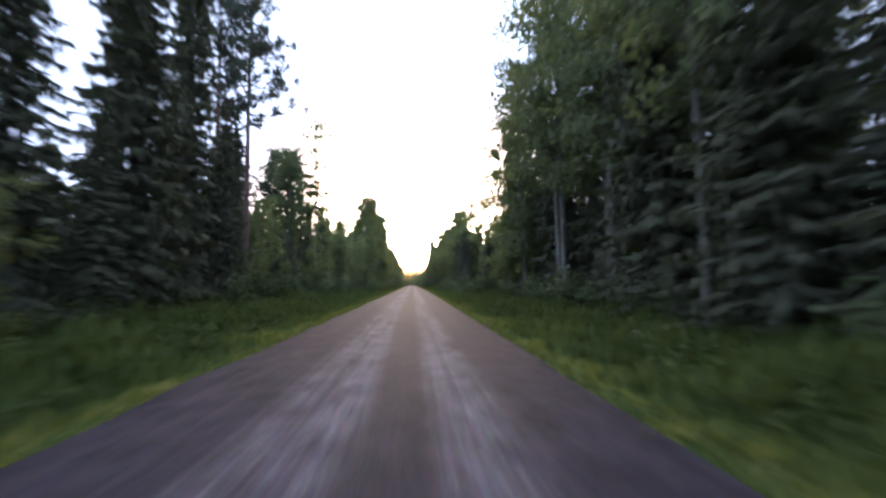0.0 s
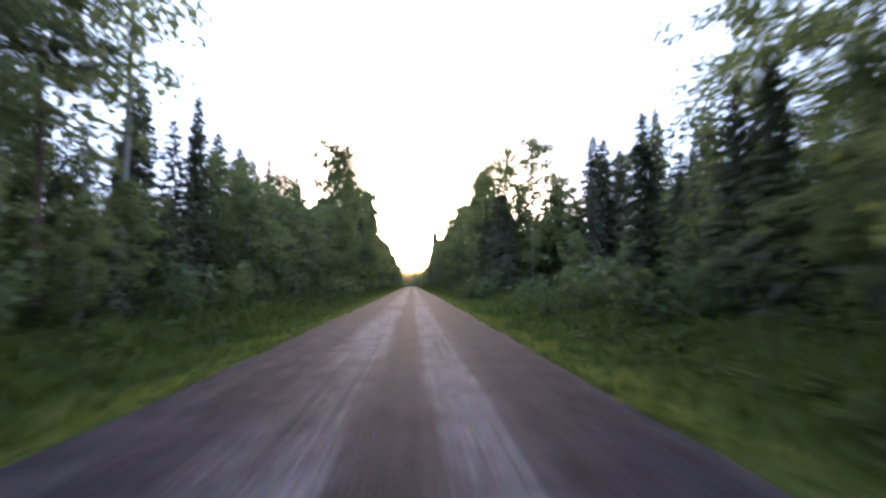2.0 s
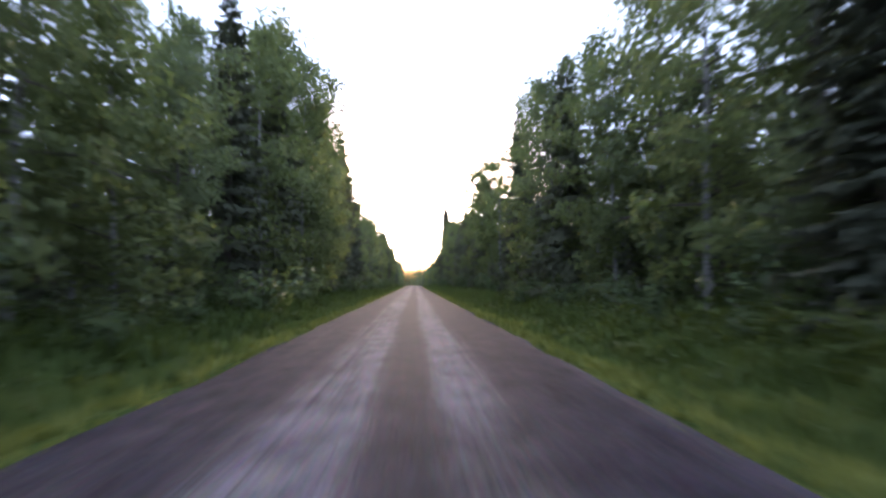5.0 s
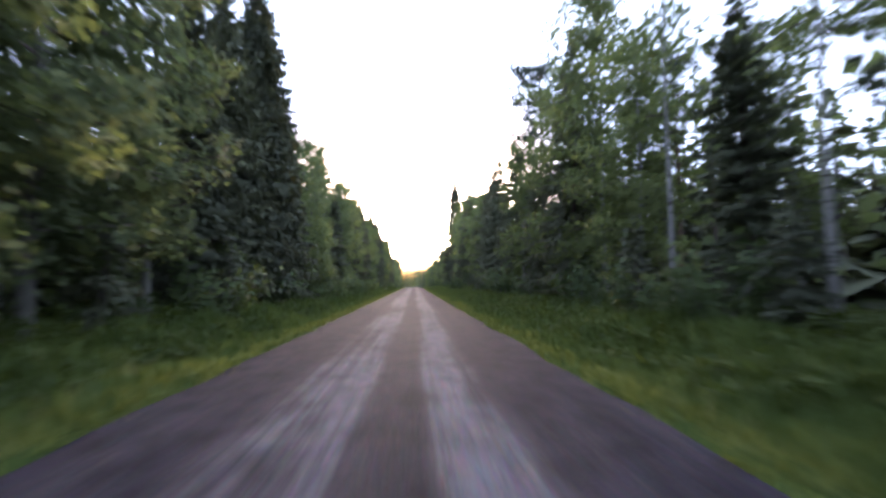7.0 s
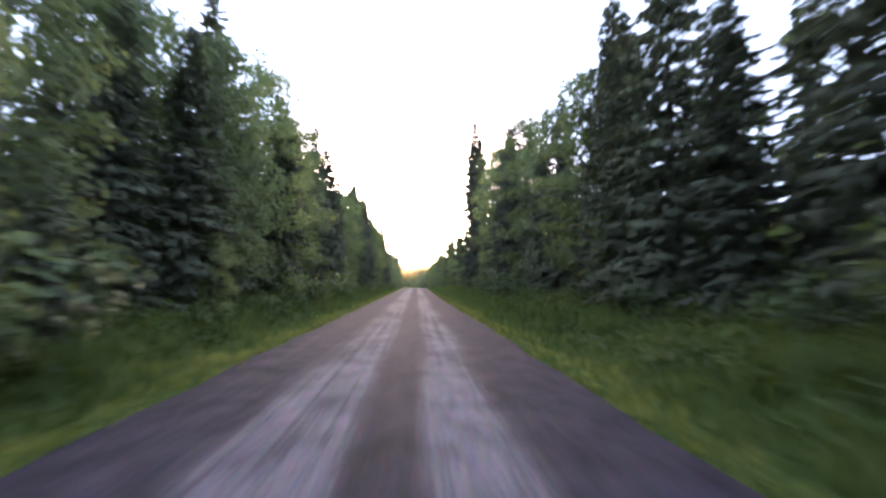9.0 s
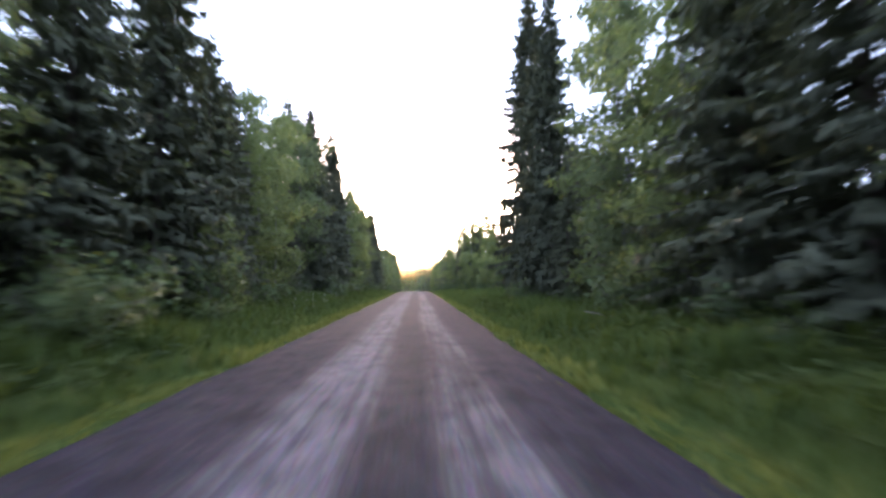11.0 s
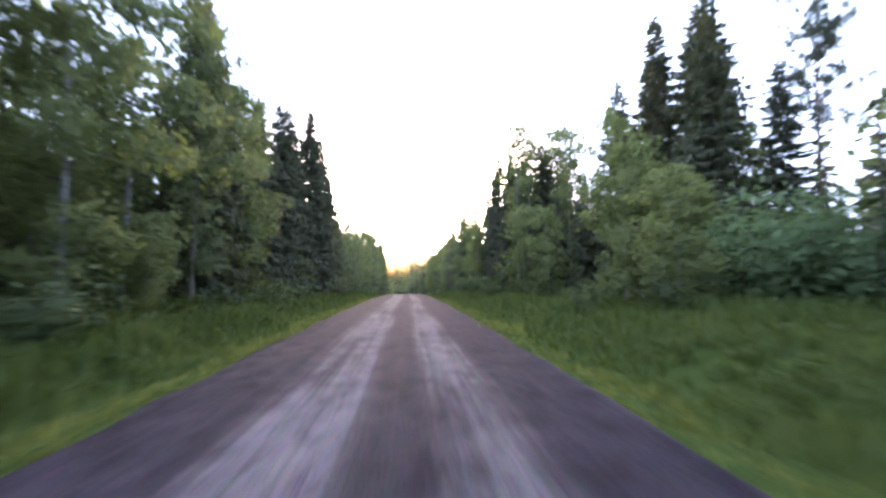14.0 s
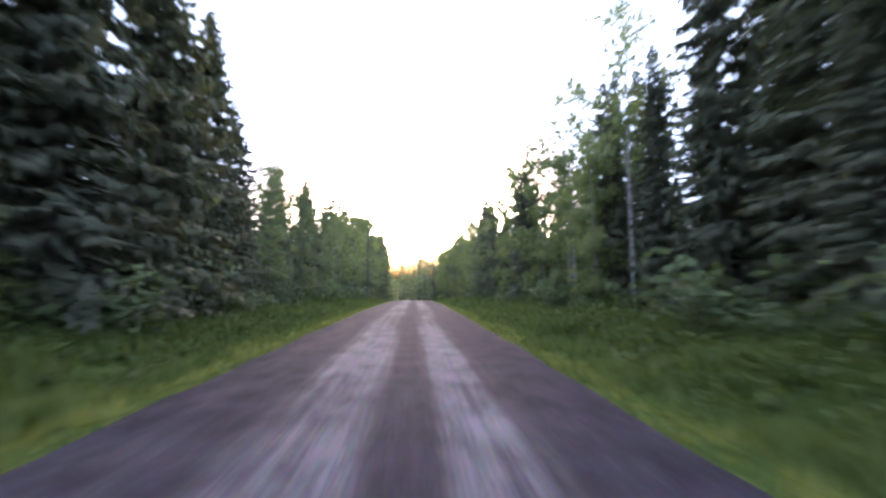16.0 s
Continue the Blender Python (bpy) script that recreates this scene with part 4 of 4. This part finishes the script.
# ---------------- far woods, grass, weeds ----------------
def far_woods():
    """The forest behind: many small, simple conifers in one mesh."""
    rng = random.Random(9)
    b = Build()
    spots = []
    for side in (-1, 1):
        for _ in range(640):
            y = rng.uniform(-30, 440)
            spots.append((centre(y) + side * (wood_edge(y, side) + 8 + 34 * rng.random() ** 1.4), y, top_height(y, side) * rng.uniform(.72, .98), False))
    for _ in range(300):
        y = rng.uniform(440, 530)
        x = centre(y) + rng.choice((-1, 1)) * (6.5 + 30 * rng.random() ** 1.6)
        spots.append((x, y, max(7.0, top_height(y, 1) + rng.uniform(-1.5, 2.0) - land(x, y)), rng.random() < .8))
    for _ in range(150):
        spots.append((rng.uniform(-70, 70), rng.uniform(-75, -18), rng.uniform(12, 18), False))
    for x, y, h, leafy in spots + inner:
        if y < -16 and abs(x) < 7:
            continue
        p = Vector((x, y, land(x, y)))
        b.tube([p, p + Vector((0, 0, h * .98))], [0.2, 0.02], 4, 1)
        z = h * rng.uniform(.06, .15)
        while z < h:
            f = z / h
            for i in range(14 if leafy else 6):
                if leafy:
                    r = h * .15 * (0.5 + math.sin(math.pi * min(1, .15 + f * .85)))
                    q = p + Vector((rng.gauss(0, .5) * r, rng.gauss(0, .5) * r, z))
                    al = unit(rng)
                    b.kite(q, al, al.cross(unit(rng)).normalized(), rng.uniform(.45, .9), rng.uniform(.35, .6), .06, 2)
                    continue
                a = rng.uniform(0, 6.28)
                L = 2.6 * (1 - f) ** .85 * rng.uniform(.7, 1.25) + .2
                d = Vector((math.cos(a), math.sin(a), rng.uniform(-.5, 0))).normalized()
                b.kite(p + Vector((0, 0, min(h * .97, z + h * rng.uniform(-.04, .04)))), d, Vector((-math.sin(a), math.cos(a), rng.uniform(-.4, .4))).normalized(), L, L * .88 + .28, .12)
            z += h * .1
    for _ in range(3000):                     # the forest goes on to either side
        y = rng.uniform(-60, 620)
        x = centre(y) + rng.choice((-1, 1)) * rng.uniform(50, 140)
        p, h = Vector((x, y, land(x, y))), rng.uniform(8, 12)
        for k in range(4):
            r, a0 = 2.4 * (1 - k / 4.4), rng.uniform(0, 6.28)
            for i in range(3):
                a = a0 + i * 2.094
                b.kite(p + Vector((0, 0, h * (.34 + .21 * k))), Vector((math.cos(a), math.sin(a), -.9)).normalized(), Vector((-math.sin(a), math.cos(a), 0)), r * 1.5, r * 1.7, .15)
    o = new("far_forest", b.mesh("far_forest", [M_SPRUCE, M_BARK_SPRUCE, M_ASPEN]))
    tagged(o, "dense dark conifer forest behind the roadside trees", "forest", kind="stuff")


far_woods()


def blades(name, side, count, label):
    """Grass on one verge: tufts of bent blades, thickest beside the gravel and in the openings."""
    rng = np.random.default_rng(11 + side)
    b_v, b_f, b_m = [], [], []
    y = rng.uniform(1, 300, count)
    y[: count // 8] = rng.uniform(300, 400, count // 8)
    for k in range(count):
        yy = float(y[k])
        far = wood_edge(yy, side) + 0.6
        q = rng.random()
        v_ = verge(yy, side)
        e_ = gravel(yy, side) - 0.12
        d = e_ + (v_ + 0.8 - e_) * q ** 1.15 if rng.random() < 0.8 else v_ + (max(far, v_ + 1) - v_) * q
        x = centre(yy) + side * d + rng.normal() * 0.1
        tall = 0.14 + 0.24 * min(1.0, max(0.0, (d - e_ - 0.35) / 1.2)) + 0.20 * min(1.0, max(0.0, (d - 4.3) / max(1.0, v_ - 4.3))) + (0.1 if d > 10 else 0)
        tall *= 0.75 + 0.7 * noise.noise(Vector((x * .5, yy * .5, 2)))
        tall = max(tall, 0.08)
        z = land(x, yy) - 0.02
        for _ in range(3):
            a = rng.uniform(0, 6.283)
            hh = tall * rng.uniform(.6, 1.35)
            w = 0.036 + 0.05 * tall
            bx, by = x + rng.normal() * .09, yy + rng.normal() * .09
            cx, sx = math.cos(a), math.sin(a)
            ln = hh * rng.uniform(.15, .6)
            i = len(b_v)
            b_v += [(bx - sx * w, by + cx * w, z), (bx + sx * w, by - cx * w, z), (bx + cx * ln, by + sx * ln, z + hh)]
            b_f.append((i, i + 1, i + 2))
            b_m.append(1 if d - e_ < 0.75 + 0.5 * noise.noise(Vector((x, yy * .4, 8))) else 0)
    me = bpy.data.meshes.new(name)
    me.from_pydata(b_v, [], b_f)
    me.materials.append(M_GRASS)
    me.materials.append(M_GRASS_SHORT)
    me.polygons.foreach_set("material_index", b_m)
    tagged(new(name, me), label, "grass", kind="stuff")


blades("verge_grass", -1, 50000, "bright green grass on the road verge")
blades("verge_grass", 1, 58000, "bright green grass on the road verge")


def weeds(name, side, count, label):
    """Taller broad-leaved growth between the grass and the wood."""
    rng = random.Random(40 + side)
    b = Build()
    for _ in range(count):
        y = rng.uniform(2, 320)
        far = wood_edge(y, side) + 1.5
        v_ = verge(y, side)
        near = min(v_ - 0.4, 4.4)
        d = near + (max(far, v_ + 1.5) - near) * rng.random()
        v = noise.noise(Vector((d * .35 * side, y * .12, 9)))
        x = centre(y) + side * d
        h = (0.38 + 0.47 * min(1, max(0, d - v_) / 1.5)) * rng.uniform(.6, 1.3) * (1 + .5 * v) * (0.6 if far > 13 and d < far - 3 else 1.0)
        p = Vector((x, y, land(x, y) - .03))
        for _ in range(11):
            a, r = rng.uniform(0, 6.28), rng.uniform(.02, .24)
            q = p + Vector((math.cos(a) * r, math.sin(a) * r, h * rng.uniform(.05, .95)))
            al = Vector((math.cos(a), math.sin(a), rng.uniform(-.3, 1.1))).normalized()
            ln = rng.uniform(.13, .30)
            b.leaf(q, al, al.cross(Vector((rng.uniform(-.5, .5), rng.uniform(-.5, .5), 1))).normalized(), ln, ln * rng.uniform(.4, .6))
        b.kite(p, Vector((rng.uniform(-.15, .15), rng.uniform(-.15, .15), 1)).normalized(), Vector((1, 0, 0)), h, .05)
    tagged(new(name, b.mesh(name, [M_WEED])), label, "weeds", kind="stuff")


weeds("verge_weeds", -1, 8000, "tall green weeds and herbs beside the wood")
weeds("verge_weeds", 1, 10500, "tall green weeds and herbs beside the wood")


def umbels(name, side, stretches, label):
    """Cow parsley: thin stalks with flat white heads."""
    rng = random.Random(60 + side)
    b = Build()
    for y0, y1, count in stretches:
        for _ in range(count):
            y = rng.uniform(y0, y1)
            x = centre(y) + side * (verge(y, side) + rng.uniform(-1.0, 0.8))
            p = Vector((x, y, land(x, y) - .02))
            h = rng.uniform(.55, 1.0)
            tip = p + Vector((rng.uniform(-.12, .12), rng.uniform(-.12, .12), h))
            b.tube([p, tip], [.006, .004], 3, 1)
            for _ in range(3):
                q = tip + Vector((rng.uniform(-.14, .14), rng.uniform(-.14, .14), rng.uniform(-.12, .02)))
                b.tube([p.lerp(tip, .6), q], [.004, .003], 3, 1)
                a0 = rng.uniform(0, 1)
                for i in range(6):
                    a = a0 + i * 1.047
                    b.kite(q, Vector((math.cos(a), math.sin(a), .25)).normalized(), Vector((-math.sin(a), math.cos(a), 0)), .05, .042, -.003)
    tagged(new(name, b.mesh(name, [M_FLOWER, M_WEED])), label, "wildflowers", kind="stuff")


umbels("cow_parsley", -1, ((208, 228, 34), (286, 300, 24)), "white cow parsley flowering in the verge")


# ---------------- stones and a fallen branch on the verge ----------------
M_STONE, n, l, out = material("granite_stone")
tc = n.new("ShaderNodeTexCoord")
f1 = noise_tex(n, l, tc.outputs["Object"], 9.0, 6, 0.7)
f2 = noise_tex(n, l, tc.outputs["Object"], 2.0, 3)
c_ = ramp(n, l, f1, [(0.3, (0.17, 0.14, 0.13)), (0.7, (0.42, 0.36, 0.33))])
surface(n, l, out, mixed(n, l, f2, c_, (0.10, 0.12, 0.06)), 0.9, bumped(n, l, f1, 0.6, 0.02))


def boulder(x, y, w, h, seed, label):
    bm = bmesh.new()
    bmesh.ops.create_icosphere(bm, subdivisions=3, radius=1.0)
    for v in bm.verts:
        k = 1 + 0.28 * noise.noise(v.co * 1.3 + Vector((seed, 0, 0))) + 0.09 * noise.noise(v.co * 4 + Vector((seed, 3, 0)))
        v.co = Vector((v.co.x * w / 2, v.co.y * w * .4, v.co.z * h * .75)) * k
    me = bpy.data.meshes.new("boulder")
    bm.to_mesh(me)
    bm.free()
    me.materials.append(M_STONE)
    me.polygons.foreach_set("use_smooth", [True] * len(me.polygons))
    o = new("boulder", me)
    o.location = (x, y, land(x, y) + h * .2)
    tagged(o, label, "stone")


boulder(8.2, 136.5, 0.9, 0.5, 1.0, "pinkish grey boulder at the foot of the trees")
boulder(6.5, 12.6, 0.4, 0.2, 5.0, "small grey stone lying in the verge grass")
boulder(7.1, 11.9, 0.3, 0.18, 9.0, "small grey stone lying in the verge grass")


def fallen_branch(x, y, turn, length, seed, label):
    """A dead branch with a few side twigs, lying on the ground."""
    rng = random.Random(seed)
    k = length / 1.9
    b = Build()
    main = limb(Vector((0, 0, 0.1)), Vector((math.cos(turn), math.sin(turn), 0.02)).normalized(), length, rng, 0.0, 4, 0.1)
    b.tube(main, [r * (0.6 + 0.4 * k) for r in (0.045, 0.04, 0.032, 0.022, 0.012)], 6)
    for i in (1, 2, 3):
        side = turn + rng.choice((-1, 1)) * rng.uniform(0.6, 1.1)
        b.tube(limb(main[i], Vector((math.cos(side), math.sin(side), 0.35)).normalized(), 0.6 * k, rng, 0.05, 4, 0.15), [0.018, 0.015, 0.012, 0.008, 0.004], 4)
    o = new("fallen_branch", b.mesh("fallen_branch", [M_BARK_BIRCH], True))
    o.location = (x, y, land(x, y) + 0.05)
    tagged(o, label, "branch", "fallen branches")


fallen_branch(5.7, 12.2, 0.3, 1.9, 3, "pale fallen birch branch lying in the grass")
fallen_branch(6.9, 199.6, 0.2, 1.7, 4, "pale dead branch lying at the foot of the trees")
fallen_branch(7.4, 201.4, 2.9, 1.5, 5, "pale dead branch lying at the foot of the trees")
fallen_branch(7.0, 197.2, 0.5, 1.2, 6, "pale dead branch lying at the foot of the trees")
fallen_branch(-6.4, 283.0, 3.0, 1.6, 7, "pale dead branch lying in the verge grass")
